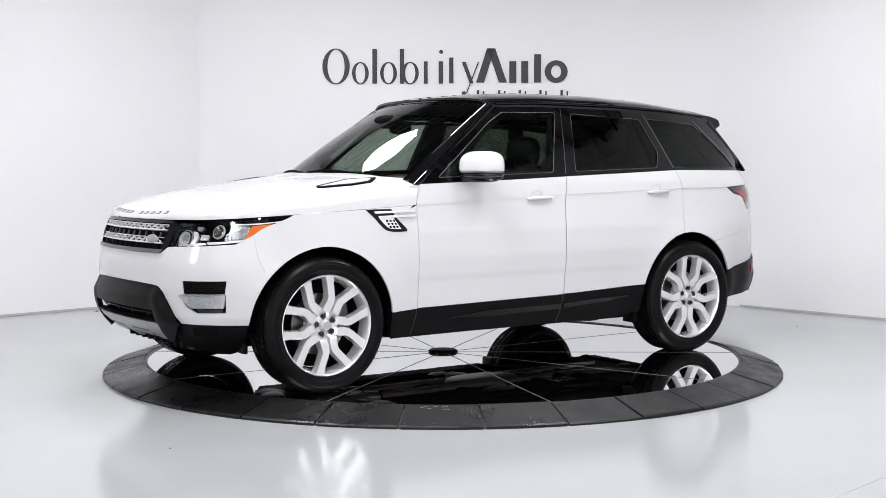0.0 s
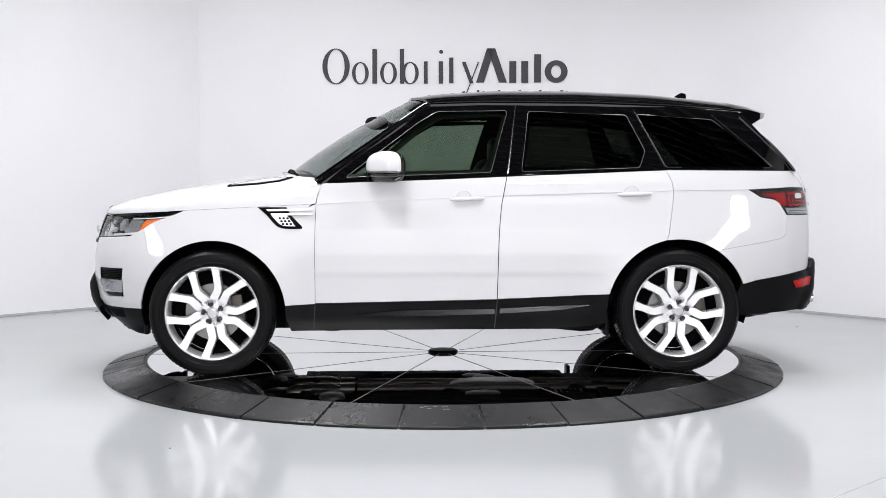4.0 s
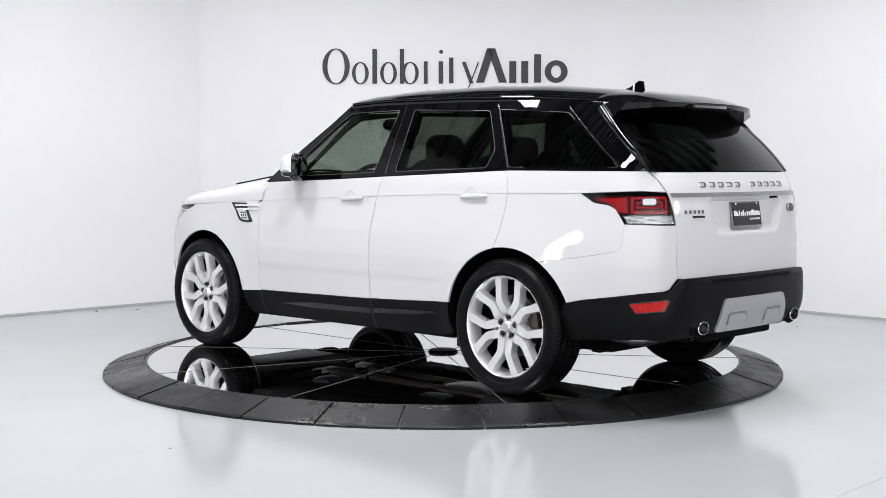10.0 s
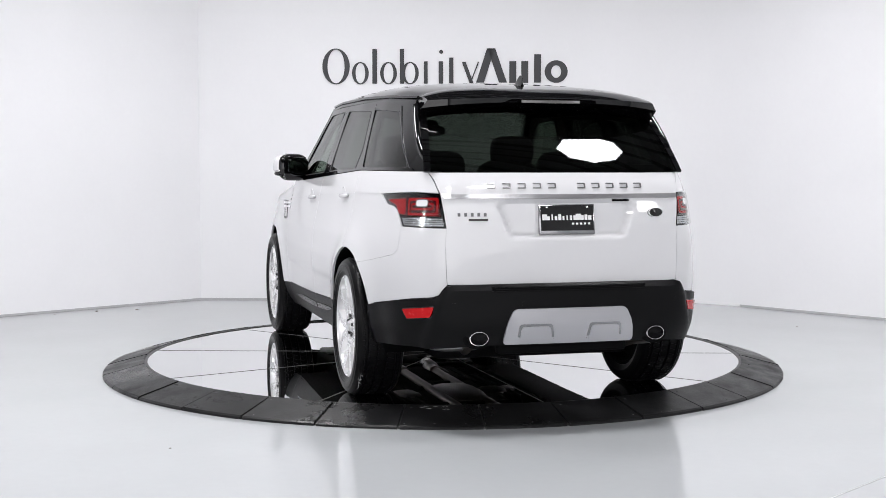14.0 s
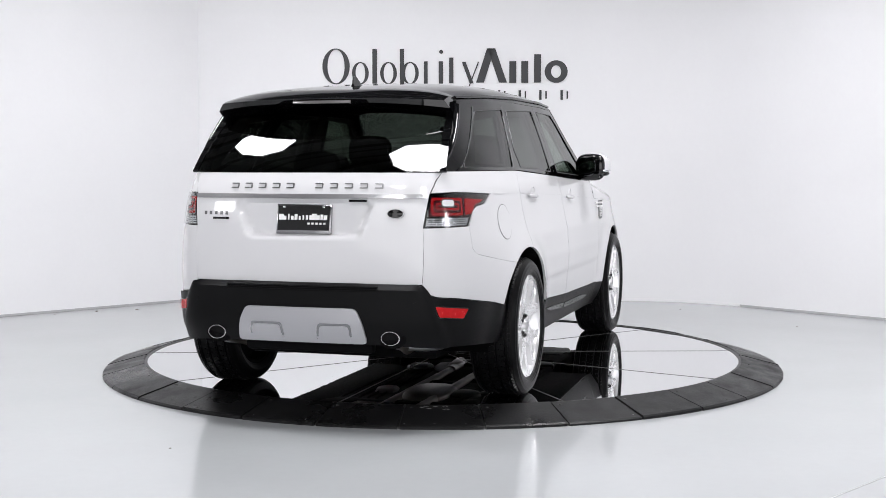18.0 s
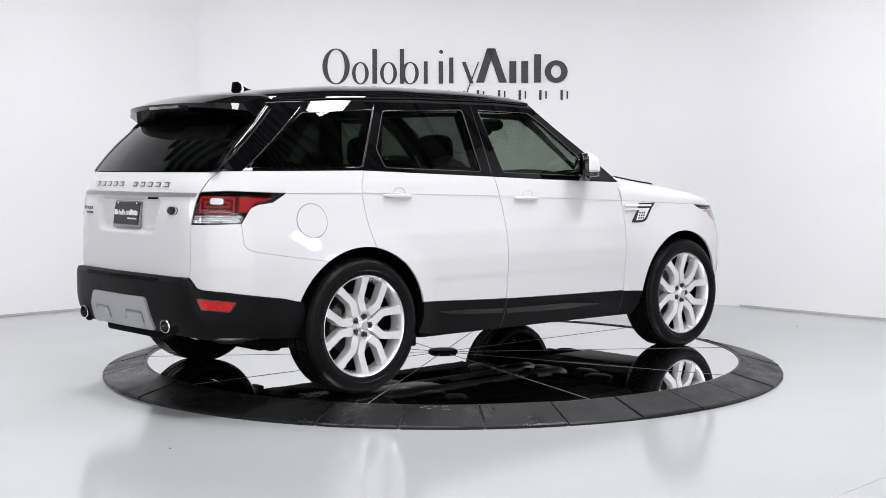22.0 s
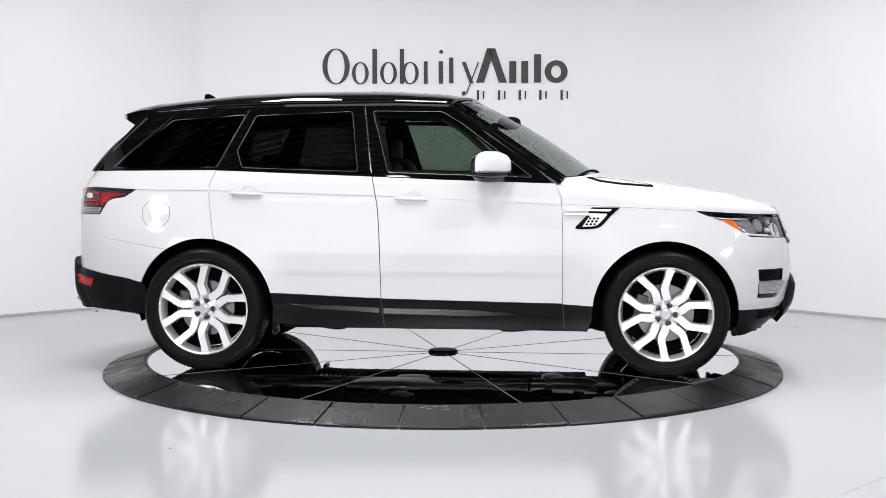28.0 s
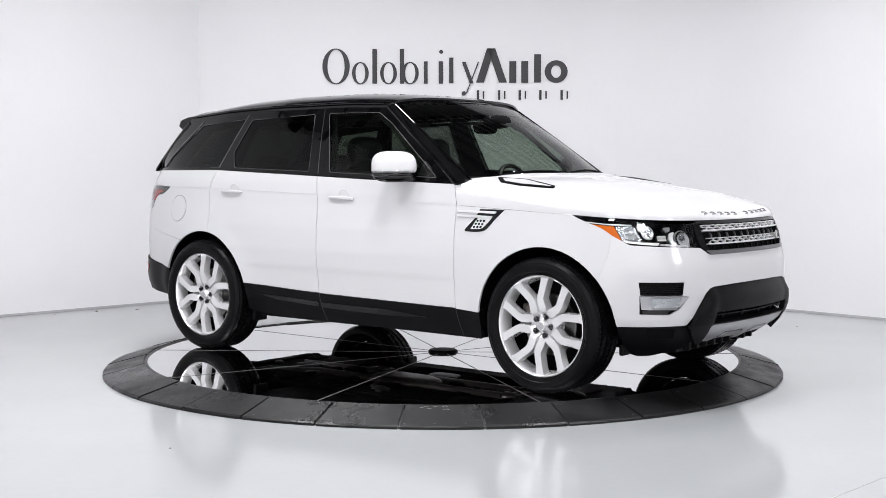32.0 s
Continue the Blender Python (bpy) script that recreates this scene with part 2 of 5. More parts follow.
def smooth_line(pts, n=5):
    """Catmull-Rom through the points of an open line."""
    p = [Vector(q) for q in pts]
    p = [2 * p[0] - p[1]] + p + [2 * p[-1] - p[-2]]
    out = []
    for i in range(1, len(p) - 2):
        a, b, c, d = p[i - 1:i + 3]
        for k in range(n):
            t = k / n
            out.append(tuple(0.5 * ((2 * b) + (c - a) * t + (2 * a - 5 * b + 4 * c - d) * t * t + (3 * b - a - 3 * c + d) * t ** 3)))
    return out + [tuple(p[-2])]
# ---- the room ----
def wall(name, a, b, high=4.6, thick=.15, mat=None, label="white painted studio wall"):
    """A wall from a to b, its thickness to the right of the way from a to b... outside the room."""
    a, b = Vector(a), Vector(b)
    e = (b - a).normalized()
    o = Vector((e.y, -e.x)) * -thick
    bm = bmesh.new()
    lo = [bm.verts.new((p.x, p.y, 0)) for p in (a, b, b + o, a + o)]
    hi = [bm.verts.new((p.x, p.y, high)) for p in (a, b, b + o, a + o)]
    for i in range(4):
        bm.faces.new((lo[i], lo[(i + 1) % 4], hi[(i + 1) % 4], hi[i]))
    bm.faces.new(hi)
    bm.faces.new(lo)
    bmesh.ops.recalc_face_normals(bm, faces=bm.faces)
    return tagged(part(name, bm, mat or WHITE_WALL), label, "wall", kind="structure")


ROOM = [(-2.51, 4.24), (1.75, 4.143), (2.94, 3.60), (6.9, -.72), (6.9, -13.0), (-6.9, -13.0), (-6.9, -.05)]
bm = bmesh.new()
r = bmesh.ops.create_grid(bm, x_segments=24, y_segments=30, size=1)
for v in bm.verts:
    v.co = Vector((v.co.x * 7.2, -4.2 + v.co.y * 9.2, 0))
tagged(part("floor", bm, FLOOR), "glossy pale grey epoxy studio floor", "floor", kind="structure")
wall("wall_back", ROOM[0], ROOM[1])
wall("wall_right_slant", ROOM[2], ROOM[3])
bm = bmesh.new()
rows = []
for i in range(17):
    t = i / 16
    p = Vector(ROOM[1]) * (1 - t) ** 2 + Vector((2.46, 4.126)) * 2 * t * (1 - t) + Vector(ROOM[2]) * t * t
    n = Vector((.35 + .4 * t, .9 - .2 * t)).normalized() * .15
    rows.append([bm.verts.new(v) for v in ((p.x, p.y, 0), (p.x, p.y, 4.6), (p.x + n.x, p.y + n.y, 4.6), (p.x + n.x, p.y + n.y, 0))])
for a, b in zip(rows, rows[1:]):
    for k in range(4):
        bm.faces.new((a[k], a[(k + 1) % 4], b[(k + 1) % 4], b[k]))
bmesh.ops.recalc_face_normals(bm, faces=bm.faces)
tagged(part("wall_bend", bm, WHITE_WALL), "white painted studio wall, rounded corner", "wall", kind="structure")
wall("wall_right", ROOM[3], ROOM[4])
wall("wall_left", ROOM[5], ROOM[6])
wall("wall_left_slant", ROOM[6], ROOM[0])
wall("wall_front", ROOM[4], ROOM[5], mat=SHUTTER, label="grey wall behind the camera")
for i, (a, b) in enumerate(zip(ROOM, ROOM[1:] + ROOM[:1])):
    if i in (0, 2, 6):
        e = (Vector(b) - Vector(a)).normalized()
        n = Vector((e.y, -e.x))
        bm = bmesh.new()
        q = [Vector(a), Vector(b), Vector(b) + n * .012, Vector(a) + n * .012]
        lo = [bm.verts.new((p.x, p.y, .001)) for p in q]
        hi = [bm.verts.new((p.x, p.y, .02)) for p in q]
        for k in range(4):
            bm.faces.new((lo[k], lo[(k + 1) % 4], hi[(k + 1) % 4], hi[k]))
        bm.faces.new(hi)
        bmesh.ops.recalc_face_normals(bm, faces=bm.faces)
        tagged(part("baseboard", bm, GREY_TRIM), "thin grey joint strip along the wall's foot", "baseboard", kind="structure")
for k in range(46):
    # close-set purlins over the front of the room, wider joists behind
    y, half = (-9.0 + .24 * k, .022) if k < 29 else (-2.1 + .44 * (k - 29), .045)
    if y > 3.9:
        break
    tagged(part("ceiling_joist", box(-6.9, 6.9, y - half, y + half, 4.42, 4.62), JOIST), "dark steel ceiling joist", "beam", group="ceiling joists")
tagged(part("ceiling", box(-7.2, 7.2, -13.4, 5.0, 4.62, 4.75), CEILING), "grey open studio ceiling deck", "ceiling", kind="structure")


# ---- octagonal softboxes hung under the ceiling ----
def softbox(x, y, z, r):
    ob = empty("softbox", Matrix.Translation((x, y, z)))
    pts = [(r * math.cos(radians(22.5 + 45 * k)), r * math.sin(radians(22.5 + 45 * k))) for k in range(8)]
    bm = bmesh.new()
    bm.faces.new([bm.verts.new((a, b, 0)) for a, b in reversed(pts)])
    part("diffuser", bm, SOFT_GLOW, ob, "glowing white octagonal diffuser")
    bm = bmesh.new()
    lo = [bm.verts.new((a * 1.01, b * 1.01, -.01)) for a, b in pts]
    hi = [bm.verts.new((a * .35, b * .35, .32)) for a, b in pts]
    for k in range(8):
        bm.faces.new((lo[k], lo[(k + 1) % 8], hi[(k + 1) % 8], hi[k]))
    bm.faces.new(hi)
    part("hood", bm, BLACK_MATT, ob)
    part("hanger", box(-.015, .015, -.015, .015, .3, 4.62 - z), BLACK_MATT, ob)
    return tagged(ob, "octagonal studio softbox hung from the ceiling", "softbox", group="studio softboxes")


# The last two, nearest the camera, are extra ones added to brighten the walls.
for x, y in ((-.5, -2.68), (2.1, -1.85), (-2.45, -1.35), (-1.5, 1.0), (2.15, .32), (-1.6, -6.3), (1.7, -6.3)):
    softbox(x, y, 4.2, .5)


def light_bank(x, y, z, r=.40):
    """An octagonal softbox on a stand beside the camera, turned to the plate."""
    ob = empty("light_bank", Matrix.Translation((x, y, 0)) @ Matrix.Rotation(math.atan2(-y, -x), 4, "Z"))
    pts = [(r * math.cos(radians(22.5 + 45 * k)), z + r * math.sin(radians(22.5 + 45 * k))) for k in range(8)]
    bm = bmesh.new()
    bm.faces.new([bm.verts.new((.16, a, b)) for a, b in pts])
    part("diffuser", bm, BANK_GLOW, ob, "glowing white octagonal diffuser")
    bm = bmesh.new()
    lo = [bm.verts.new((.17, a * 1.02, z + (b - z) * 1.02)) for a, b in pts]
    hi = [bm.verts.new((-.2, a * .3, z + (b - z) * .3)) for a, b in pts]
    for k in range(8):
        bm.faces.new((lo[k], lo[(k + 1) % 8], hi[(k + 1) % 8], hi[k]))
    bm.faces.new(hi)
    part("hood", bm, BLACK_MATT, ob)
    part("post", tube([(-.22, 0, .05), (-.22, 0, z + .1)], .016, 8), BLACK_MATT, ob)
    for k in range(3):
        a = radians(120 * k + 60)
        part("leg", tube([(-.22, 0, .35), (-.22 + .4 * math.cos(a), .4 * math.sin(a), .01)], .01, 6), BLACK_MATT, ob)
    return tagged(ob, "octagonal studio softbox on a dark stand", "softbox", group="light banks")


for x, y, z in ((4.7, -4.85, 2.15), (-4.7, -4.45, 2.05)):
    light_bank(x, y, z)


# ---- the turntable ----
turntable = empty("turntable")
tagged(turntable, "round turntable with black rubber rim and mirror plate", "turntable")
SEG = 32
for k in range(SEG):
    a0, a1 = radians(-95.8 + 11.25 * k + .17), radians(-95.8 + 11.25 * (k + 1) - .17)
    bm = bmesh.new()
    n = 6
    prof = [(2.315, 0), (2.315, .012), (2.305, .02), (2.075, .078), (2.052, .084), (2.045, .078), (2.045, 0)]
    rows = []
    for i in range(n + 1):
        a = a0 + (a1 - a0) * i / n
        rows.append([bm.verts.new((q * math.cos(a), q * math.sin(a), z)) for q, z in prof])
    for p, q in zip(rows, rows[1:]):
        for i in range(len(prof)):
            j = (i + 1) % len(prof)
            bm.faces.new((p[i], q[i], q[j], p[j]))
    bm.faces.new(rows[0])
    bm.faces.new(rows[-1][::-1])
    bmesh.ops.recalc_face_normals(bm, faces=bm.faces)
    lift = Vector((0, 0, .0022 * math.sin(k * 2.4)))
    bmesh.ops.translate(bm, verts=[v for v in bm.verts if v.co.z > .004], vec=lift)
    part("rim_segment", bm, RUBBER, turntable, angle=15)
part("rim_base", lathe([(0, 2.30), (.010, 2.30), (.055, 2.10), (.055, 2.05), (0, 2.05)], 96, True), SEAM, turntable).matrix_basis = pose(0, 0, 0, 90)
bm = bmesh.new()
bmesh.ops.create_cone(bm, cap_ends=True, segments=128, radius1=2.035, radius2=2.035, depth=.06, matrix=Matrix.Translation((0, 0, PLATE_Z - .03)))
plate = part("mirror_plate", bm, MIRROR, turntable, "polished mirror plate that turns with the car", angle=40)
part("plate_edge", lathe([(.05, 2.043), (.079, 2.043), (.079, 2.03), (.0765, 2.026), (.05, 2.026)], 128, True), SEAM, turntable).matrix_basis = pose(0, 0, 0, 90)
for k in range(10):
    a = radians(.5 + 36 * k)
    w = .0024
    bm = box(.11, 2.026, -w, w, PLATE_Z - .001, PLATE_Z + .0016)
    bmesh.ops.rotate(bm, verts=bm.verts, cent=(0, 0, 0), matrix=Matrix.Rotation(a, 3, "Z"))
    part("seam", bm, SEAM_METAL, plate)
part("hub_cap", lathe([(PLATE_Z - .01, .104), (PLATE_Z + .008, .104), (PLATE_Z + .018, .094), (PLATE_Z + .02, .08), (PLATE_Z + .02, .0)], 40), BLACK_PLASTIC, plate).matrix_basis = pose(0, 0, 0, 90)

# scuffs and bolt heads on the rim
rng = random.Random(4)
for k in range(22):
    a = radians(-93.5 + 4.6 * rng.random()) if k < 9 else radians(-120 + 70 * rng.random())
    q = 2.07 + .05 * rng.random() if k < 9 else 2.285
    w = .005 + .009 * rng.random() if k < 9 else .0045
    z = .0785 - (q - 2.075) * .252 + .0008
    bm = bmesh.new()
    bmesh.ops.create_icosphere(bm, subdivisions=1, radius=1)
    for v in bm.verts:
        v.co = Vector((v.co.x * w * 1.7, v.co.y * w * .45, v.co.z * .0012))
    part("scuff", bm, SCUFF, turntable).matrix_basis = Matrix.Translation((q * math.cos(a), q * math.sin(a), z)) @ Matrix.Rotation(rng.random() * 3, 4, "Z")
for k in range(SEG):
    a = radians(-95.8 + 11.25 * k + 1.1)
    part("bolt", lathe([(0, .008), (.003, .007), (.003, 0)], 8), SEAM, turntable).matrix_basis = Matrix.Translation((2.095 * math.cos(a), 2.095 * math.sin(a), .0735)) @ pose(0, 0, 0, 90)

# a joint in the floor, and grit lying about
e = Vector((.69, .72, 0)).normalized()
bm = box(0, 4.2, -.0022, .0022, .0002, .0012)
ob = part("floor_joint", bm, GREY_TRIM)
ob.matrix_world = Matrix.Translation((1.15, -4.16, 0)) @ Matrix.Rotation(math.atan2(e.y, e.x), 4, "Z")
tagged(ob, "fine saw-cut joint in the floor", "joint", kind="structure")
for x, y, w in ((-3.3, 3.15, .02), (-2.95, 3.3, .022), (3.05, 2.0, .012), (2.9, -2.0, .014), (-1.33, -2.75, .008), (2.3, 3.35, .012), (-3.62, 2.9, .012)):
    bm = bmesh.new()
    bmesh.ops.create_icosphere(bm, subdivisions=1, radius=w)
    for v in bm.verts:
        v.co.z = max(0, v.co.z * .45)
    ob = part("grit", bm, CHIP)
    ob.matrix_world = Matrix.Translation((x, y, .0005))
    tagged(ob, "small crumb of grit on the floor", "grit", group="grit on the floor")
# ---- the car's skin: x forward, y to its left, z up from the turntable's plate ----
def curve(pts, n=40):
    """Smooth curve through the points of a half outline; its ends meet the centre line square."""
    p = [Vector((a, b)) for a, b in pts]
    p = [Vector((p[0].x, 0)) + Vector((p[1].x - p[0].x, -p[1].y))] + p + [Vector((p[-2].x, -p[-2].y))]
    out = []
    for i in range(1, len(p) - 2):
        a, b, c, d = p[i - 1:i + 3]
        for k in range(n):
            t = k / n
            out.append(0.5 * ((2 * b) + (c - a) * t + (2 * a - 5 * b + 4 * c - d) * t * t + (3 * b - a - 3 * c + d) * t ** 3))
    out.append(p[-2])
    return np.array([tuple(v) for v in out])


HALF = curve([(2.352, 0), (2.345, .2), (2.316, .42), (2.26, .60), (2.17, .745), (2.045, .845), (1.88, .905), (1.66, .938),
              (1.3, .95), (.9, .955), (.3, .961), (-.4, .964), (-1.0, .962), (-1.5, .95), (-1.85, .918), (-2.08, .872),
              (-2.22, .812), (-2.32, .73), (-2.385, .615), (-2.412, .45), (-2.428, .22), (-2.433, 0)])
ARC = np.concatenate([[0], np.cumsum(np.hypot(*np.diff(HALF, axis=0).T))])
END = float(ARC[-1])
Z_AT = np.array([.20, .30, .38, .45, .60, .75, .90, 1.00, 1.06, 1.12, 1.20, 1.30])
WIDE = np.array([.86, .93, .965, .985, .997, 1.004, .993, .973, .962, .953, .938, .90])
NOSE = np.array([-.24, -.13, -.06, -.02, .0, -.008, -.045, -.085, -.13, -.18, -.24, -.3])
TAIL = np.array([.10, .05, .02, .0, .0, .0, .0, .0, .004, .012, .035, .075])
WHEEL_X = (1.481, -1.442)
WHEEL_Z = .39
ARCH = .452


def ease(a, b, v):
    t = min(1, max(0, (v - a) / (b - a)))
    return t * t * (3 - 2 * t)


def skin(s, z):
    """Point of the lower body: s runs from the nose's centre along the left side to the tail's centre and on round the right."""
    sg = 1
    if s < 0:
        s, sg = -s, -1
    if s > END:
        s, sg = 2 * END - s, -sg
    x, y = np.interp(s, ARC, HALF[:, 0]), np.interp(s, ARC, HALF[:, 1])
    k = np.interp(z, Z_AT, WIDE)
    k = 1 + (k - 1) * (.35 + .65 * ease(0, .8, y))
    for wx in WHEEL_X:
        r = math.hypot(x - wx, z - WHEEL_Z)
        if z > .2 and abs(y) > .6:
            k += .02 * math.exp(-((r - ARCH) / .075) ** 2)
    # a soft fold along the foot of the doors
    k -= .006 * ease(.640, .606, z) * ease(-1.08, -.85, x) * ease(1.0, .75, x)
    x += ease(1.35, 2.3, x) * np.interp(z, Z_AT, NOSE) + ease(-1.7, -2.3, x) * np.interp(z, Z_AT, TAIL)
    return Vector((x, sg * y * k, z))


def skin_off(s, z, off=0.0):
    p = skin(s, z)
    if off:
        e = .01
        n = (skin(s + e, z) - skin(s - e, z)).cross(skin(s, z + e) - skin(s, z - e))
        p = p + n.normalized() * off
    return p


S_SIDE = np.linspace(0.0, END, 500)


def at_x(x, z):
    """The s at which the left side's skin passes x at the height z."""
    xs = np.array([skin(s, z).x for s in S_SIDE[::4]])
    return float(np.interp(-x, -xs, S_SIDE[::4]))


def front_y(y, z):
    ss = np.linspace(0, 1.1, 60)
    ys = np.array([skin(s, z).y for s in ss])
    return float(np.interp(abs(y), ys, ss)) * (1 if y >= 0 else -1)


def rear_y(y, z):
    ss = np.linspace(0, 1.1, 60)
    ys = np.array([skin(END - d, z).y for d in ss])
    return END - float(np.interp(abs(y), ys, ss)) * (1 if y >= 0 else -1)


def belt_z(x):
    return float(np.interp(x, [-2.3, -1.35, -.8, -.36, .09, .83, 1.1], [1.272, 1.277, 1.255, 1.238, 1.219, 1.195, 1.19]))


BELT_X = np.linspace(-2.3, 1.0, 60)
BELT_Y = np.array([skin(at_x(x, belt_z(x)), belt_z(x)).y - .008 for x in BELT_X])


def roof_y(x):
    return float(np.interp(x, [-2.2, -1.85, -1.44, -.9, -.2, .12, .4], [.60, .655, .705, .735, .742, .735, .72]))


def cabin_side(x, z, off=0.0):
    """Point of the left glasshouse side."""
    u = (z - belt_z(x)) / (1.69 - belt_z(x))
    a, b = float(np.interp(x, BELT_X, BELT_Y)), roof_y(x)
    y = a + (b - a) * u + .022 * 4 * u * (1 - u) * .25
    return Vector((x, y + off * .95, z + off * .3))


def windscreen(q, v, off=0.0):
    a = Vector((1.09 - .25 * abs(q) ** 2.2, .835 * q, 1.225 - .03 * q * q))
    b = Vector((.235 - .115 * q * q, .715 * q, 1.688 + .058 * max(0, 1 - abs(q) ** 3.6) ** .7))
    p = a.lerp(b, v) + Vector((.52, 0, .85)) * (.034 * 4 * v * (1 - v) * (1 - q * q) + off)
    return p


def rear_glass(q, v, off=0.0):
    a = Vector((-2.335 + .078 * abs(q) ** 2.2, .722 * q, 1.268))
    b = Vector((-1.93 + .05 * q * q, .648 * q, 1.64 - .02 * q * q))
    return a.lerp(b, v) + Vector((-.7, 0, .7)) * (.028 * 4 * v * (1 - v) + off)


ROOF_C = ([-2.2, -1.95, -1.72, -1.32, -.885, -.33, .063, .235, .4], [1.690, 1.722, 1.752, 1.790, 1.808, 1.808, 1.785, 1.757, 1.72])
ROOF_E = ([-2.2, -1.9, -1.44, -.9, -.2, .12, .4], [1.635, 1.655, 1.682, 1.698, 1.702, 1.692, 1.67])


def roof(x, q, off=0.0):
    c, e = float(np.interp(x, *ROOF_C)), float(np.interp(x, *ROOF_E))
    w = roof_y(x) + .004
    return Vector((x, w * q, e + (c - e) * (1 - abs(q) ** 3.6) ** .7 + off))


def crease_z(x):
    return float(np.interp(x, [-2.3, -1.4, -.26, .84, 1.67, 2.1, 2.4], [1.158, 1.15, 1.117, 1.068, 1.027, 1.002, .99]))


def hood_c(x):
    return float(np.interp(x, [.7, 1.124, 1.436, 1.827, 2.03, 2.14, 2.20, 2.24, 2.262, 2.275], [1.27, 1.238, 1.205, 1.148, 1.102, 1.071, 1.048, 1.025, 1.006, .99]))


def hood(s, q, off=0.0):
    """s along the bonnet's rim from the nose, q from the right rim (-1) to the left (1)."""
    z = .99
    for _ in range(3):
        p = skin(s, z)
        z = crease_z(p.x)
    top = max(hood_c(p.x), z + .002)
    k = ease(1.5, .85, p.x)
    return Vector((p.x, p.y * q, z + (top - z) * (1 - abs(q) ** (3.2 + 1.8 * k)) ** (1 / (2.6 + .4 * k)) + off))


# ---- the car ----
car = empty("car")
tagged(car, "white sport utility car with gloss black roof and tinted glass", "car")
SIDES = ((1, "left"), (-1, "right"))


def side_poly(pts):
    """Turns (x, z) of the body's side into (s, z)."""
    return [(at_x(x, z), z) for x, z in pts]


def wheel_arc(wx, a0, a1, n=22, r=None):
    return arc(wx, WHEEL_Z, r or ARCH, a0, a1, n)


def twin(name, poly, fmap, mat, parent=car, label="", **kw):
    """The same panel on the left and on the right side."""
    obs = []
    for sg, _ in SIDES:
        obs.append(part(name, sheet(poly, fmap, flip=sg < 0, **kw), mat, parent, label))
    return obs


def arch_angle(wx, x, z):
    return math.degrees(math.atan2(z - WHEEL_Z, x - wx))


def arch_at_z(z, r=ARCH):
    return math.degrees(math.asin((z - WHEEL_Z) / r))


FRONT_X, REAR_X = WHEEL_X
# lines of the doors
FRONT_LINE = smooth_line([(.800, 1.196), (.826, 1.12), (.838, 1.06), (.846, .83), (.846, .447)], 4)
MID_LINE = smooth_line([(-.357, 1.236), (-.336, 1.13), (-.318, 1.03), (-.302, .82), (-.294, .47)], 4)
REAR_TOP = smooth_line([(-1.372, 1.274), (-1.405, 1.20), (-1.412, 1.13), (-1.402, 1.03), (-1.375, .88), (-1.358, .838)], 4)


def sill_z(x):
    return float(np.interp(x, [-1.0, -.29, .8, 1.05], [.497, .467, .447, .44]))


def belt_line(x0, x1, n=10):
    return [(x0 + (x1 - x0) * i / n, belt_z(x0 + (x1 - x0) * i / n)) for i in range(n + 1)]


def sill_line(x0, x1, n=6):
    return [(x0 + (x1 - x0) * i / n, sill_z(x0 + (x1 - x0) * i / n)) for i in range(n + 1)]


# front doors, with handle and mirror
poly = side_poly(belt_line(-.357, .800, 12) + FRONT_LINE[1:] + sill_line(.846, -.294)[1:] + MID_LINE[::-1][1:-1])
front_doors = twin("front_door", poly, skin_off, PAINT, gap=.0026, step_v=.017)
a0 = arch_at_z(.497)
rear_arch_f = wheel_arc(REAR_X, a0, 79, 14)
poly = side_poly(belt_line(-1.372, -.357, 12) + MID_LINE[1:] + sill_line(-.294, rear_arch_f[0][0] - .0)[1:] + rear_arch_f + REAR_TOP[::-1][2:-1])
rear_doors = twin("rear_door", poly, skin_off, PAINT, gap=.0024, step_v=.017)

# front wings: above the arch, under the bonnet's edge
crease = [(x, crease_z(x) - .001) for x in np.linspace(.838, 1.66, 12)]
lamp_low = smooth_line([(1.66, 1.022), (1.76, .985), (1.84, .955), (1.90, .918)], 4)
zb = .435
f0, f1 = 180 - arch_at_z(zb), arch_at_z(.60)
poly = side_poly(crease + lamp_low[1:]) + [(at_x(*p), p[1]) for p in smooth_line([(1.90, .918), (1.885, .80), (1.85, .70)], 4)[1:]]
poly += side_poly(wheel_arc(FRONT_X, arch_angle(FRONT_X, 1.85, .648), f0, 26)) + side_poly([(.846, .444)]) + side_poly(FRONT_LINE[::-1][:-6])
wings = twin("front_wing", poly, skin_off, PAINT, gap=.0004)

# rear quarter panels
q_low = smooth_line([(-1.69, .772), (-1.90, .803), (-2.05, .828), (-2.13, .845), (-2.165, .875)], 4)
lamp_edge = [(-2.168, .988), (-2.112, 1.072), (-2.07, 1.092), (-1.99, 1.102), (-1.905, 1.153), (-2.10, 1.162), (-2.235, 1.168)]
qr = 180 - math.degrees(math.asin((.772 - WHEEL_Z) / ARCH))
poly = side_poly(belt_line(-2.235, -1.372, 12) + REAR_TOP[1:] + wheel_arc(REAR_X, 80, qr, 12)[1:] + q_low[1:] + lamp_edge[0:])
poly += [(rear_y(.74, 1.166), 1.166), (rear_y(.660, 1.162), 1.162), (rear_y(.6755, 1.225), 1.225), (rear_y(.694, 1.268), 1.270)]
quarters = twin("rear_quarter_panel", poly, skin_off, PAINT, gap=.0009)
part("flap_gap", sheet(side_poly(arc(-1.763, .998, .0965, 0, 360, 40)[:-1]), skin_off, flip=True, off=.0005, depth=0, gap=0), SEAM, quarters[1])
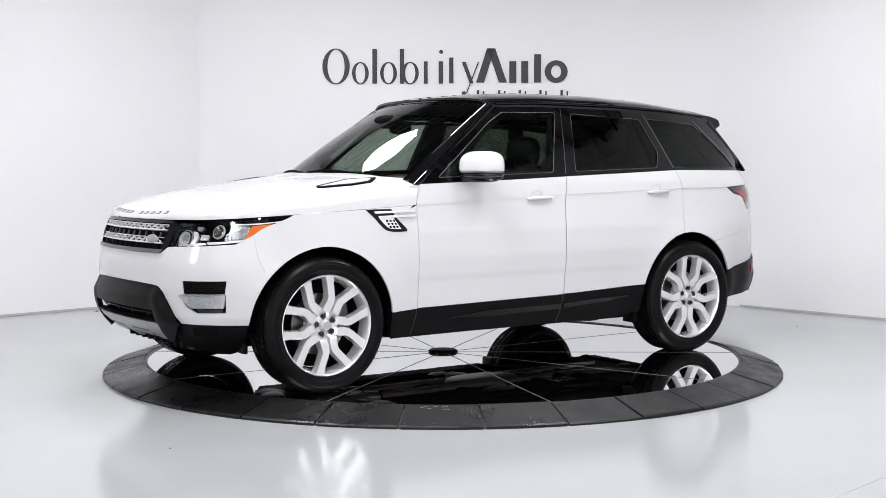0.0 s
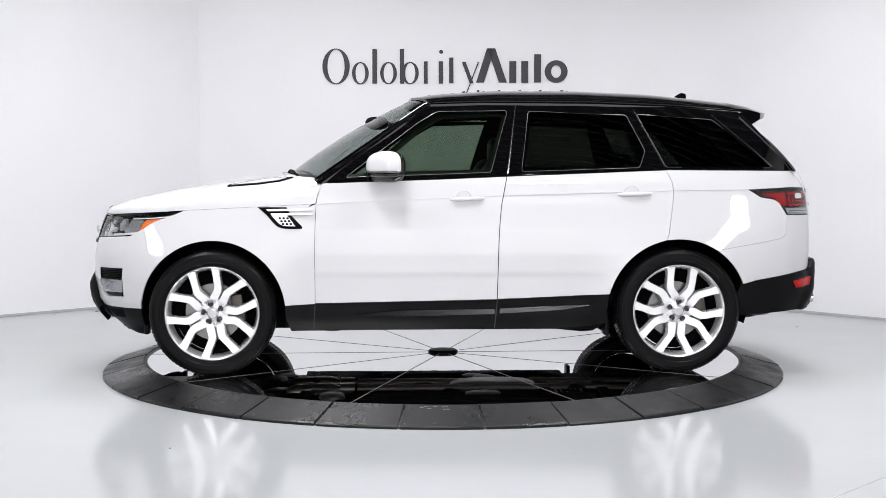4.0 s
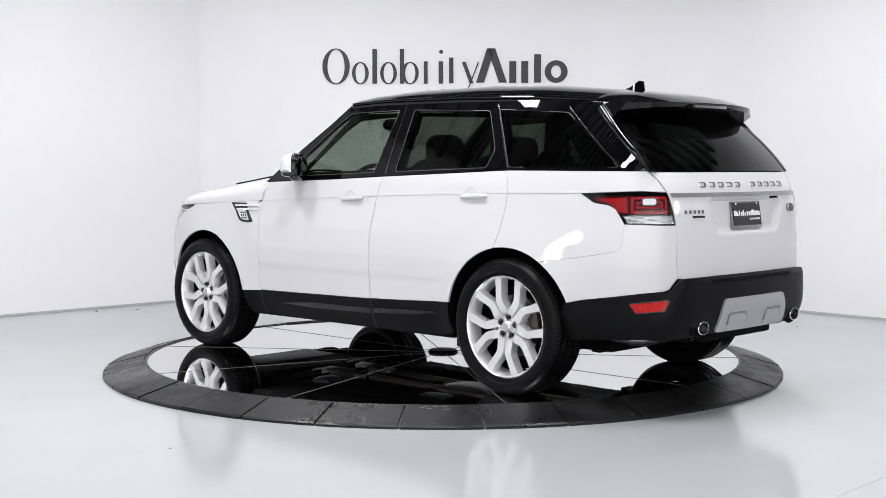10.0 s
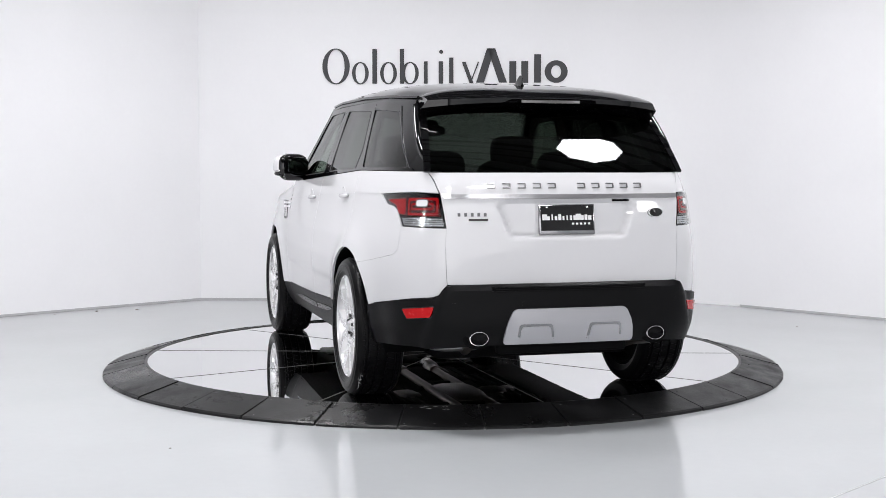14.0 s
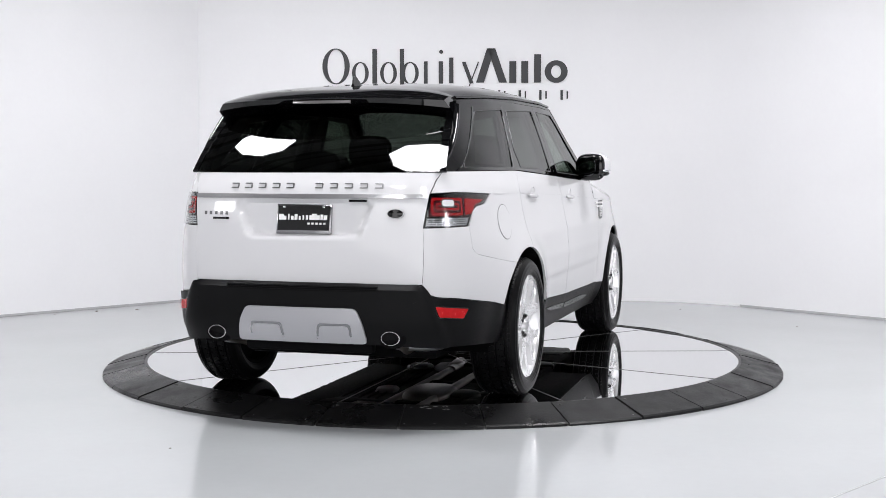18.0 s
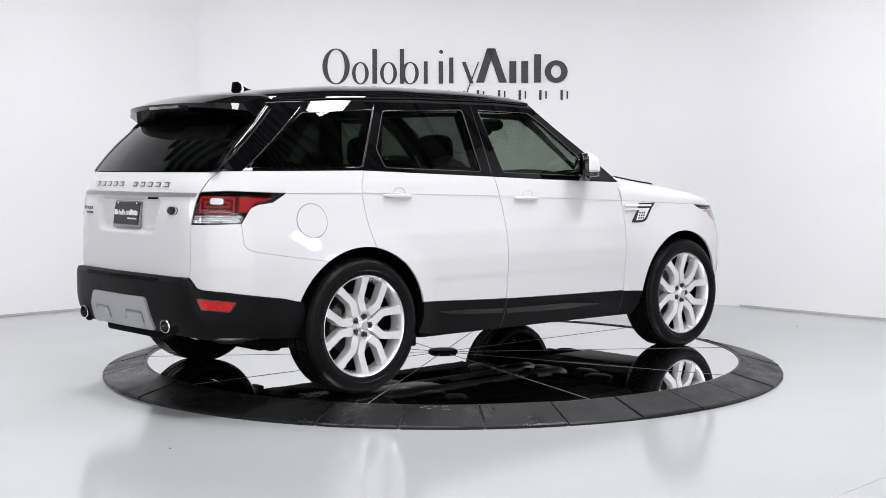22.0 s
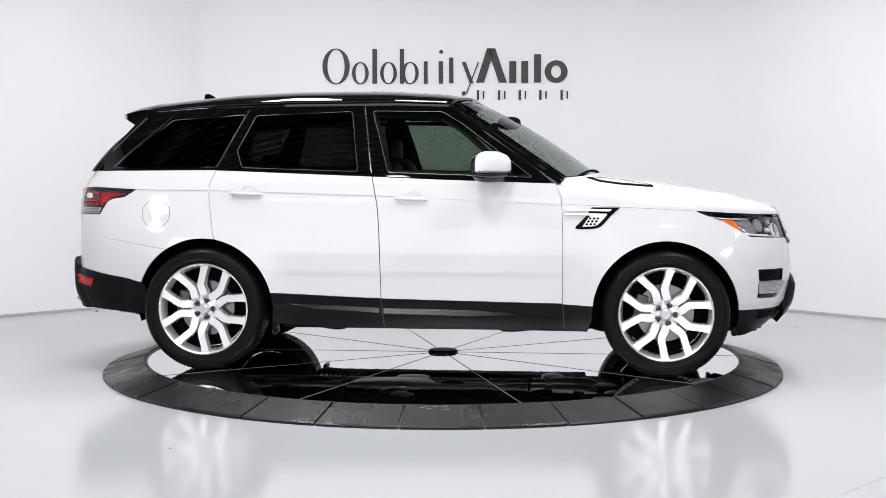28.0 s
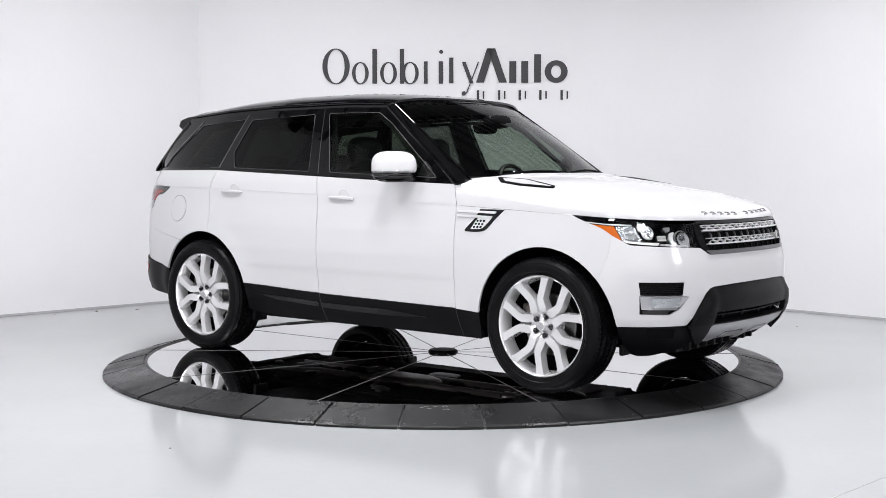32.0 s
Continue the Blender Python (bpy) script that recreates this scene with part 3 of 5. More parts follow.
part("fuel_flap", sheet(side_poly(arc(-1.763, .998, .093, 0, 360, 40)[:-1]), skin_off, flip=True, off=.0018, depth=.004, gap=0), PAINT, quarters[1], "round white fuel filler flap")

# white rear bumper corners under the lamps, from the arch to the tailgate
poly = side_poly(wheel_arc(REAR_X, qr, 180 - arch_at_z(.555), 8)) + side_poly([(-1.95, .577), (-2.10, .598), (-2.25, .622)])
poly += [(rear_y(.70, .634), .634), (rear_y(.672, .645), .645), (rear_y(.655, .672), .672), (rear_y(.632, .696), .697), (rear_y(.635, .98), .985), (rear_y(.70, .984), .985)] + side_poly([(-2.168, .990)] + q_low[::-1])
twin("rear_bumper_corner", poly, skin_off, PAINT, gap=.0007)

# tailgate
poly = [(rear_y(y, .699), .699) for y in (.631, .3, 0, -.3, -.631)] + [(rear_y(-.6345, .985), .985), (rear_y(-.655, 1.160), 1.160), (rear_y(-.672, 1.225), 1.225), (rear_y(-.690, 1.267), 1.267)]
poly += [(rear_y(y, 1.267), 1.267) for y in (-.35, 0, .35, .690)] + [(rear_y(.672, 1.225), 1.225), (rear_y(.655, 1.160), 1.160), (rear_y(.6345, .985), .985)]


def tailgate_map(u, v, o):
    """The tailgate's skin with a shallow hollow behind the plate."""
    d = abs(u - END)
    e = float(np.interp(v, [.938, 1.09, 1.13], [.315, .385, .36]))
    return skin_off(u, v, o - .030 * ease(e + .012, e - .030, d) * ease(1.134, 1.118, v) * ease(.928, .956, v))


tailgate = part("tailgate", sheet(poly, tailgate_map, step=.018, step_v=.012, gap=.0007), PAINT, car)
strip = [(rear_y(y, 1.155), 1.155) for y in (.645, .3, 0, -.3, -.645)] + [(rear_y(y, 1.133), 1.133) for y in (-.64, -.3, 0, .3, .64)]
part("finisher_strip", sheet(strip, skin_off, off=.008, depth=.012, gap=0), FINISHER, tailgate, "satin silver finisher strip")

# bonnet
S_DOOR = at_x(.838, 1.066)
bonnet_bm = bmesh.new()
us = [.004 + (S_DOOR - .004) * (i / 44) ** 1.15 for i in range(45)]
qs = [-1, -.996, -.985, -.965, -.94, -.90, -.85, -.78, -.7, -.6, -.5, -.35, -.18]
qs = qs + [0] + [-q for q in qs[::-1]]
grid = []
for u in us:
    row = []
    for q in qs:
        p = hood(u, q)
        row.append(bonnet_bm.verts.new(p))
    grid.append(row)
cowl = []
for q in qs:
    p = windscreen(max(-1, min(1, q)), 0)
    e = grid[-1][qs.index(q)].co
    t = ease(.78, .87, abs(q))
    door_x = float(np.interp(e.z, [r[1] for r in FRONT_LINE[::-1]], [r[0] for r in FRONT_LINE[::-1]]))
    x = (p.x + .02) * (1 - t) + (door_x + .004) * t
    cowl.append(x)
for i, u in enumerate(us):
    for j, q in enumerate(qs):
        v = grid[i][j]
        if v.co.x < cowl[j] or i == len(us) - 1:
            k = v.co
            k.x = cowl[j]
for a, b in zip(grid, grid[1:]):
    for j in range(len(qs) - 1):
        f = (a[j], a[j + 1], b[j + 1], b[j])
        bonnet_bm.faces.new(f)
bmesh.ops.remove_doubles(bonnet_bm, verts=bonnet_bm.verts, dist=.0004)
bmesh.ops.recalc_face_normals(bonnet_bm, faces=bonnet_bm.faces)
if sum(f.normal.z * f.calc_area() for f in bonnet_bm.faces) < 0:
    bmesh.ops.reverse_faces(bonnet_bm, faces=bonnet_bm.faces)
bonnet = part("bonnet", bonnet_bm, PAINT, car, angle=60)

# a white filler added to lighten the dark gap under the bonnet's rear end
twin("scuttle_filler", side_poly([(.785, 1.192), (.87, 1.185), (.91, 1.075), (.83, 1.062)]), skin_off, PAINT, off=-.014, depth=0, gap=0)

# front bumper, white
fb = [(0, .808), (front_y(.25, .807), .807), (front_y(.455, .807), .807), (front_y(.475, .812), .812), (front_y(.525, .846), .846), (front_y(.58, .850), .850), (front_y(.72, .856), .856), (front_y(.85, .866), .866)]
fb += side_poly(lamp_low[::-1][:1])
fb += side_poly(smooth_line([(1.90, .918), (1.885, .80), (1.85, .70)], 4)[1:])
fb += side_poly(wheel_arc(FRONT_X, arch_angle(FRONT_X, 1.85, .648), arch_at_z(.413), 9))
fb += [(at_x(2.05, .413), .413), (front_y(.66, .415), .415), (front_y(.60, .417), .417), (front_y(.55, .53), .53), (front_y(.515, .596), .596), (front_y(.485, .62), .62), (front_y(.45, .629), .629), (front_y(.25, .636), .636), (0, .638)]
fog_hole = [(.672, .662), (.936, .664), (.929, .590), (.684, .588)]
lamp_hole = [(.643, .581), (.690, .588), (.933, .589), (.925, .484), (.752, .481), (.690, .514)]
fog_back = [(.640, .664), (.936, .664), (.926, .480), (.690, .480)]
fb_l = [(u, v) for u, v in fb]
full = fb_l + [(-u, v) for u, v in fb_l[::-1]]
full = [p for i, p in enumerate(full) if (Vector(p) - Vector(full[i - 1])).length > 1e-3]
front_bumper = part("front_bumper", sheet(full, skin_off, holes=[fog_hole, [(-u, v) for u, v in fog_hole], lamp_hole, [(-u, v) for u, v in lamp_hole]], step=.05, gap=.0004), PAINT, car)

# fog lamp pockets: louvres above, a silver bezel with the lamp, a black slot below
for sg, _ in SIDES:
    fl = sg < 0
    pocket = part("fog_lamp_pocket", sheet(fog_back, skin_off, off=-.035, depth=0, gap=-.004, flip=fl), BLACK_PLASTIC, front_bumper)
    rim_p = rounded([(.672, .661), (.935, .663), (.929, .590), (.684, .588)], .014)
    part("louvre_rim", sheet(rim_p, skin_off, off=-.004, depth=.03, gap=0, flip=fl, holes=[[(.682, .654), (.927, .655), (.922, .594), (.692, .593)]]), BLACK_PLASTIC, pocket)
    for i in range(6):
        z = .650 - i * .0105
        part("louvre", sheet([(.680, z), (.928, z), (.926, z - .0045), (.682, z - .0045)], skin_off, off=-.010, depth=.016, gap=0, flip=fl), BLACK_PLASTIC, pocket)
    for i in range(6):
        for j in range(5):
            u = .70 + i * .042 + .021 * (j % 2)
            part("louvre_web", sheet([(u, .650 - j * .0105), (u + .004, .650 - j * .0105), (u + .004, .640 - j * .0105), (u, .640 - j * .0105)], skin_off, off=-.014, depth=.012, gap=0, flip=fl), BLACK_PLASTIC, pocket)
    bezel = rounded([(.640, .580), (.690, .588), (.933, .588), (.919, .510), (.720, .507), (.690, .520)], .010)
    lens = rounded([(.684, .573), (.858, .577), (.852, .518), (.705, .516), (.692, .525)], .016)
    part("fog_lamp_bezel", sheet(bezel, lambda u, v, o: skin_off(u, v, o - .018 * ease(.90, .84, u) * ease(.51, .525, v) * ease(.590, .57, v) * ease(.65, .70, u)), off=.003, depth=.04, gap=.002, flip=fl, step=.02), SKID, pocket, "satin silver fog lamp bezel")
    part("fog_lamp_rim", sheet(lens, skin_off, off=-.010, depth=.006, gap=-.003, flip=fl, step=.03), SATIN, pocket)
    part("fog_lamp_bowl", sheet(lens, skin_off, off=-.007, depth=.003, gap=.003, flip=fl, step=.03), FACET, pocket)
    part("fog_lamp_lens", sheet(lens, skin_off, off=.0, depth=0, gap=.002, flip=fl, step=.04), CLEAR, pocket, "clear fog lamp lens").visible_shadow = False
    part("lower_slot", sheet([(.752, .503), (.913, .504), (.906, .486), (.765, .484)], skin_off, off=-.006, depth=.01, gap=0, flip=fl), BLACK_GLOSS, pocket)

# lower front: black valance, black surround of the intake, silver skid plate
vl = [(front_y(.59, .415), .415), (front_y(.66, .414), .414), (at_x(2.05, .412), .412)] + side_poly(wheel_arc(FRONT_X, arch_at_z(.412), -18, 6)) + [(at_x(1.95, .225), .225), (front_y(.62, .225), .225), (front_y(.45, .27), .27), (front_y(.48, .37), .37)]
twin("front_valance", vl, skin_off, BLACK_PLASTIC, off=-.002)
duct = [(.690, .394), (.866, .398), (.832, .346), (.668, .342)]
twin("brake_duct", rounded(duct, .008), skin_off, BLACK_MATT, off=.0005, depth=.003, gap=0)
sur = [(0, .637), (front_y(.25, .635), .635), (front_y(.45, .628), .628), (front_y(.485, .619), .619), (front_y(.515, .595), .595), (front_y(.55, .53), .53), (front_y(.60, .416), .416), (front_y(.58, .39), .39), (front_y(.49, .325), .325), (front_y(.455, .33), .33), (front_y(.462, .425), .425), (0, .428)]
surf = sur + [(-u, v) for u, v in sur[::-1]]
surf = [p for i, p in enumerate(surf) if (Vector(p) - Vector(surf[i - 1])).length > 1e-3]
intake = [(-front_y(.445, .49), .490), (front_y(.445, .49), .490), (front_y(.452, .436), .436), (-front_y(.452, .436), .436)]


def surround_map(u, v, o):
    """Stands back under the bumper's edge, then swells to a lip above the intake."""
    top = float(np.interp(abs(u), [.45, .52, .60], [.55, .53, .43]))
    return skin_off(u, v, o + .002 - .014 * ease(.50, .42, abs(u)) + .042 * ease(top + .085, top - .002, v))


lower_surround = part("lower_intake_surround", sheet(surf, surround_map, holes=[intake], step=.03, depth=.03), BLACK_PLASTIC, car)
part("intake_back", sheet(intake, skin_off, off=-.050, depth=0, gap=-.05), BLACK_MATT, lower_surround)
part("intake_bar", sheet([(-.45, .466), (.45, .466), (.45, .458), (-.45, .458)], skin_off, off=-.005, depth=.02, gap=0), BLACK_PLASTIC, lower_surround)
for u in (-.32, -.11, .11, .32):
    part("intake_post", sheet([(u - .012, .49), (u + .012, .49), (u + .012, .436), (u - .012, .436)], skin_off, off=-.012, depth=.02, gap=0), BLACK_PLASTIC, lower_surround)
sk = [(0, .431), (front_y(.455, .428), .428), (front_y(.487, .36), .36), (front_y(.44, .318), .318), (front_y(.33, .302), .302), (front_y(.30, .322), .322), (front_y(.07, .322), .322), (front_y(.045, .292), .292), (0, .290)]
skf = sk + [(-u, v) for u, v in sk[::-1]]
skf = [p for i, p in enumerate(skf) if (Vector(p) - Vector(skf[i - 1])).length > 1e-3]


def skid_map(u, v, o):
    return skin_off(u, v, o + .034 - .30 * max(0, .40 - v))


front_skid = part("front_skid_plate", sheet(skf, skid_map, step=.04, depth=.02, gap=0), SKID, car, "satin silver skid plate")
for d in (1, -1):
    pad = rounded([(d * .075, .372), (d * .285, .372), (d * .30, .330), (d * .06, .330)], .012)
    part("skid_groove", sheet(pad, skid_map, off=.002, depth=.003, gap=0), GUNMETAL, front_skid)
    part("skid_pad", sheet(shrunk(pad, .008), skid_map, off=.008, depth=.008, gap=0), SKID, front_skid)
tray = part("front_undertray", box(1.7, 2.10, -.50, .50, .235, .30, .02), BLACK_PLASTIC, car)
for k in range(9):
    part("tray_rib", box(2.02, 2.135, -.40 + k * .1 - .012, -.40 + k * .1 + .012, .245, .30, .008), BLACK_PLASTIC, tray)
for sg, _ in SIDES:
    part("air_deflector", box(1.90, 1.93, sg * .76 - .038, sg * .76 + .038, .24, .30, .008), BLACK_PLASTIC, car)

# grille
gr_edge = [(front_y(.50, .985), .985), (front_y(.535, .90), .90), (front_y(.525, .848), .848), (front_y(.475, .809), .809)]
gr = [(-u, v) for u, v in gr_edge[::-1]] + gr_edge
grille = part("grille", sheet(gr, skin_off, off=-.04, depth=0, gap=-.006), BLACK_MATT, car, "black grille with two silver honeycomb bars")


def grille_strip(u0, u1, v0, v1, off, depth, mat, name, label=""):
    return part(name, sheet([(-u0, v0), (u0, v0), (u1, v1), (-u1, v1)], skin_off, off=off, depth=depth, gap=0), mat, grille, label)


grille_strip(.520, .525, .992, .976, .003, .045, BLACK_GLOSS, "grille_frame")
grille_strip(.495, .470, .829, .808, .012, .05, LETTER, "grille_lip", "satin grey lower lip")
for d in (1, -1):
    cheek = [(d * .497, .980), (d * .545, .975), (d * .548, .90), (d * .530, .852), (d * .482, .812), (d * .462, .826), (d * .488, .87), (d * .500, .93)]
    part("grille_cheek", sheet(cheek, skin_off, off=.003, depth=.04, gap=0), BLACK_PLASTIC, grille)
for z0, z1, half in ((.936, .968, .492), (.863, .897, .470)):
    bm = bmesh.new()
    zm, rz = (z0 + z1) / 2 + .003, .0100
    for row in range(2):
        for i in range(-8, 9):
            s0 = (i + .5 * row) * .0700
            zz = zm + (row - .5) * .0150
            if abs(s0) > half - .030:
                continue
            o = [(s0 + .0385 * math.cos(radians(60 * k)), zz + rz * math.sin(radians(60 * k))) for k in range(6)]
            inn = [(s0 + .0300 * math.cos(radians(60 * k)), zz + rz * .70 * math.sin(radians(60 * k))) for k in range(6)]
            vo = [bm.verts.new(skin_off(u, v, .002)) for u, v in o]
            vi = [bm.verts.new(skin_off(u, v, .004)) for u, v in inn]
            vb = [bm.verts.new(skin_off(u, v, -.010)) for u, v in inn]
            for k in range(6):
                l = (k + 1) % 6
                bm.faces.new((vo[k], vo[l], vi[l], vi[k]))
                bm.faces.new((vi[k], vi[l], vb[l], vb[k]))
    bmesh.ops.recalc_face_normals(bm, faces=bm.faces)
    part("grille_mesh_bar", bm, TRIM_BRIGHT, grille, "silver honeycomb grille bar")
    grille_strip(half, half - .004, z0 + .006, z0 - .001, .009, .02, TRIM_BRIGHT, "grille_blade", "bright silver lower edge of the bar")
    grille_strip(half, half, z1 + .0015, z1 - .0015, .004, .014, TRIM_BRIGHT, "grille_blade")
for z0, z1 in ((.902, .930), (.832, .858)):
    for i in range(-5, 6):
        u = i * .082
        part("grille_web", sheet([(u - .003, z1), (u + .003, z1), (u + .010, (z0 + z1) / 2), (u + .003, z0), (u - .003, z0), (u + .004, (z0 + z1) / 2)], skin_off, off=-.010, depth=.01, gap=0), LETTER if z0 > .9 else BLACK_PLASTIC, grille)
bm = lathe([(-.004, .044), (.004, .042), (.006, .034), (.006, 0)], 28)
for v in bm.verts:
    v.co.x *= 1.0
    v.co.z *= .58
ob = part("badge", bm, SATIN, grille, "oval silver badge")
ob.matrix_basis = Matrix.Translation(skin_off(.384, .885, .012)) @ Matrix.Rotation(radians(-90 + 20), 4, "Z")

# head lamps
hl = [(front_y(.53, .850), .850), (front_y(.58, .8515), .8515), (front_y(.72, .8575), .8575), (at_x(2.03, .865), .865), (at_x(1.95, .885), .885), (at_x(1.90, .918), .918), (at_x(1.84, .955), .955), (at_x(1.76, .985), .985), (at_x(1.665, 1.024), 1.022)]
hl += [(at_x(x, crease_z(x)), crease_z(x) - .004) for x in (1.75, 1.85, 1.95, 2.05)] + [(front_y(.70, .99), .988), (front_y(.60, .99), .986), (front_y(.505, .985), .984), (front_y(.56, .89), .89)]


def lamp_disc(s, z, r, off, mat, parent, name, label="", flip=False, depth=.02):
    return part(name, sheet(arc(s, z, r, 0, 360, 24)[:-1], skin_off, off=off, depth=depth, gap=0, flip=flip, step=.03), mat, parent, label)


for sg, _ in SIDES:
    fl = sg < 0
    lamp = part("headlamp", sheet(hl, skin_off, off=-.035, depth=0, gap=-.004, flip=fl), BLACK_GLOSS, car, "clear headlamp with amber indicator")
    part("lamp_rim", sheet([(u, v) for u, v in hl[8:14]] + [(u, v - (.012 if i > 0 else .002)) for i, (u, v) in list(enumerate(hl[8:14]))[::-1]][1:], skin_off, off=.001, depth=.03, gap=0, flip=fl), BLACK_GLOSS, lamp)
    s1, z1, s2, z2 = .630, .899, .845, .942

    def in_lamp(name, pts, mat, off=-.016, r=.006, label=""):
        return part(name, sheet(rounded(pts, r, 3), skin_off, off=off, depth=.014, gap=0, flip=fl, step=.03), mat, lamp, label)

    lamp_disc(s1, z1, .054, -.026, SATIN, lamp, "lamp_ring", flip=fl)
    lamp_disc(s1, z1, .048, -.020, BLACK_GLOSS, lamp, "projector_well", flip=fl)
    lamp_disc(s1, z1, .041, -.016, PROJECTOR, lamp, "projector_lens", flip=fl)
    # The lens's highlight is laid on as a small bright disc.
    lamp_disc(s1 + .008, z1 + .004, .022, -.0145, FACET, lamp, "projector_glint", flip=fl)
    lamp_disc(s2, z2, .038, -.026, SATIN, lamp, "lamp_ring", flip=fl)
    lamp_disc(s2, z2, .030, -.018, FACET, lamp, "projector_lens", flip=fl)
    in_lamp("lamp_bracket", [(s1 + .050, .942), (s1 + .082, .938), (s1 + .098, .905), (s1 + .082, .872), (s1 + .050, .868), (s1 + .072, .902)], TRIM_BRIGHT)
    in_lamp("lamp_bracket", [(s1 + .070, .968), (s1 + .115, .966), (s1 + .105, .945), (s1 + .078, .946)], SATIN)
    for k in range(4):
        in_lamp("lamp_fin", [(s1 + .112, .922 - k * .008), (s2 - .052, .922 - k * .008), (s2 - .052, .917 - k * .008), (s1 + .112, .917 - k * .008)], TRIM_BRIGHT, r=.001)
    in_lamp("indicator", [(1.046, .970), (1.10, .974), (1.215, .982), (1.175, .972), (1.115, .938), (1.060, .915), (1.010, .888), (1.022, .925)], ORANGE, off=-.012, r=.004, label="amber indicator")
    in_lamp("reflector", [(.925, .972), (1.040, .970), (1.018, .925), (1.004, .886), (.905, .882), (.890, .900)], FACET, off=-.014, r=.010)
    in_lamp("running_light", [(.790, .880), (.905, .884), (1.005, .892), (.985, .880), (.90, .872), (.80, .866)], TRIM_BRIGHT, off=-.010, r=.003, label="clear running light strip")
    in_lamp("running_light", [(.590, .864), (.780, .876), (.790, .866), (.70, .861), (.600, .858)], SATIN, off=-.014, r=.003)
    in_lamp("lamp_strip", [(1.230, .994), (1.10, .984), (.935, .980), (.935, .975), (1.10, .978), (1.222, .988)], TRIM_BRIGHT, off=-.010, r=.001)
    part("lamp_cover", sheet(hl, skin_off, off=-.001, depth=.0, gap=.002, flip=fl), CLEAR, lamp, "clear lamp cover").visible_shadow = False

# tail lamps
tl = [(rear_y(.638, .987), .987), (rear_y(.70, .986), .988), (at_x(-2.25, .987), .987), (at_x(-2.172, .988), .988), (at_x(-2.112, 1.072), 1.072), (at_x(-2.07, 1.092), 1.092), (at_x(-1.99, 1.102), 1.102), (at_x(-1.905, 1.153), 1.153), (at_x(-2.10, 1.160), 1.160), (at_x(-2.24, 1.164), 1.164), (rear_y(.74, 1.162), 1.162), (rear_y(.652, 1.156), 1.156)]
for sg, _ in SIDES:
    fl = sg < 0
    lamp = part("tail_lamp", sheet(tl, skin_off, off=-.006, depth=.02, gap=.0, flip=fl), BLACK_GLOSS, car, "red and clear tail lamp in a black frame")
    red = [(rear_y(.660, 1.044), 1.044), (5.20, 1.042), (5.125, 1.050), (5.095, 1.090), (5.02, 1.112), (4.985, 1.134), (5.19, 1.142), (5.40, 1.144), (rear_y(.664, 1.142), 1.142)]
    part("red_lens", sheet(red, skin_off, off=-.0045, depth=.002, gap=0, flip=fl, step=.03), RED_DEEP, lamp)
    tip = [(5.012, 1.124), (5.192, 1.134), (5.196, 1.050), (5.140, 1.056), (5.108, 1.098), (5.05, 1.112)]
    part("tip_lens", sheet(rounded(tip, .006, 2), skin_off, off=-.003, depth=.002, gap=0, flip=fl, step=.03), RED, lamp, "bright red lamp tip")
    for k in range(3):
        inset = .013 * k
        outer = rounded([(5.214 + inset, 1.136 - inset), (5.412 - inset, 1.140 - inset), (5.414 - inset, 1.050 + inset), (5.214 + inset, 1.048 + inset)], .012, 3)
        part("brake_lens", sheet(outer, skin_off, off=-.0035 + .0012 * k, depth=.002, gap=0, flip=fl, step=.03), (RED, RED_DEEP, RED)[k], lamp, ("red brake light band", "deep red inner lens", "red brake light band")[k])
    core = rounded([(5.250, 1.100), (5.376, 1.104), (5.378, 1.086), (5.250, 1.086)], .006, 2)
    part("brake_core", sheet(core, skin_off, off=.0005, depth=.002, gap=0, flip=fl, step=.03), RED_DEEP, lamp)
    block = rounded([(5.276, 1.128), (5.352, 1.130), (5.352, 1.094), (5.276, 1.092)], .016)
    part("lens_rim", sheet(block, skin_off, off=.0008, depth=.003, gap=-.003, flip=fl, step=.03), GREY_LENS, lamp)
    part("round_lens", sheet(block, skin_off, off=.0016, depth=.003, gap=.002, flip=fl, step=.03), CLEAR_WHITE, lamp, "clear inner lens")
    lo = [(rear_y(.646, .995), .995), (at_x(-2.255, .996), .996), (at_x(-2.183, .997), .997), (at_x(-2.158, 1.034), 1.034), (at_x(-2.255, 1.034), 1.034), (rear_y(.652, 1.034), 1.034)]
    part("reversing_lens", sheet(lo, skin_off, off=-.003, depth=.003, gap=0, flip=fl), FACET, lamp, "clear reversing lamp strip")
    for k in range(3):
        z = 1.002 + .0105 * k
        part("lens_line", sheet([(rear_y(.65, z), z), (at_x(-2.255, z), z + .002), (at_x(-2.185, z), z + .003), (at_x(-2.185, z), z + .0055), (at_x(-2.255, z), z + .0045), (rear_y(.65, z), z + .0025)], skin_off, off=-.002, depth=.001, gap=0, flip=fl), BLACK_GLOSS, lamp)
    part("lamp_cover", sheet(tl, skin_off, off=.006, depth=0, gap=.003, flip=fl), CLEAR, lamp, "clear lamp cover").visible_shadow = False

# rear bumper: black
rb = side_poly([(-1.845, .556), (-1.95, .575), (-2.10, .596), (-2.25, .620)]) + [(rear_y(.70, .632), .632), (rear_y(.670, .643), .643), (rear_y(.653, .670), .670), (rear_y(.63, .694), .695), (rear_y(.60, .701), .701), (rear_y(.3, .704), .704), (END, .704)]
lowb = [(END, .392), (rear_y(.35, .392), .392), (rear_y(.42, .392), .392), (rear_y(.56, .386), .386), (rear_y(.70, .375), .375)] + side_poly([(-2.17, .370), (-2.0, .358), (-1.78, .348), (-1.80, .42)])
i_top = rb[-1]
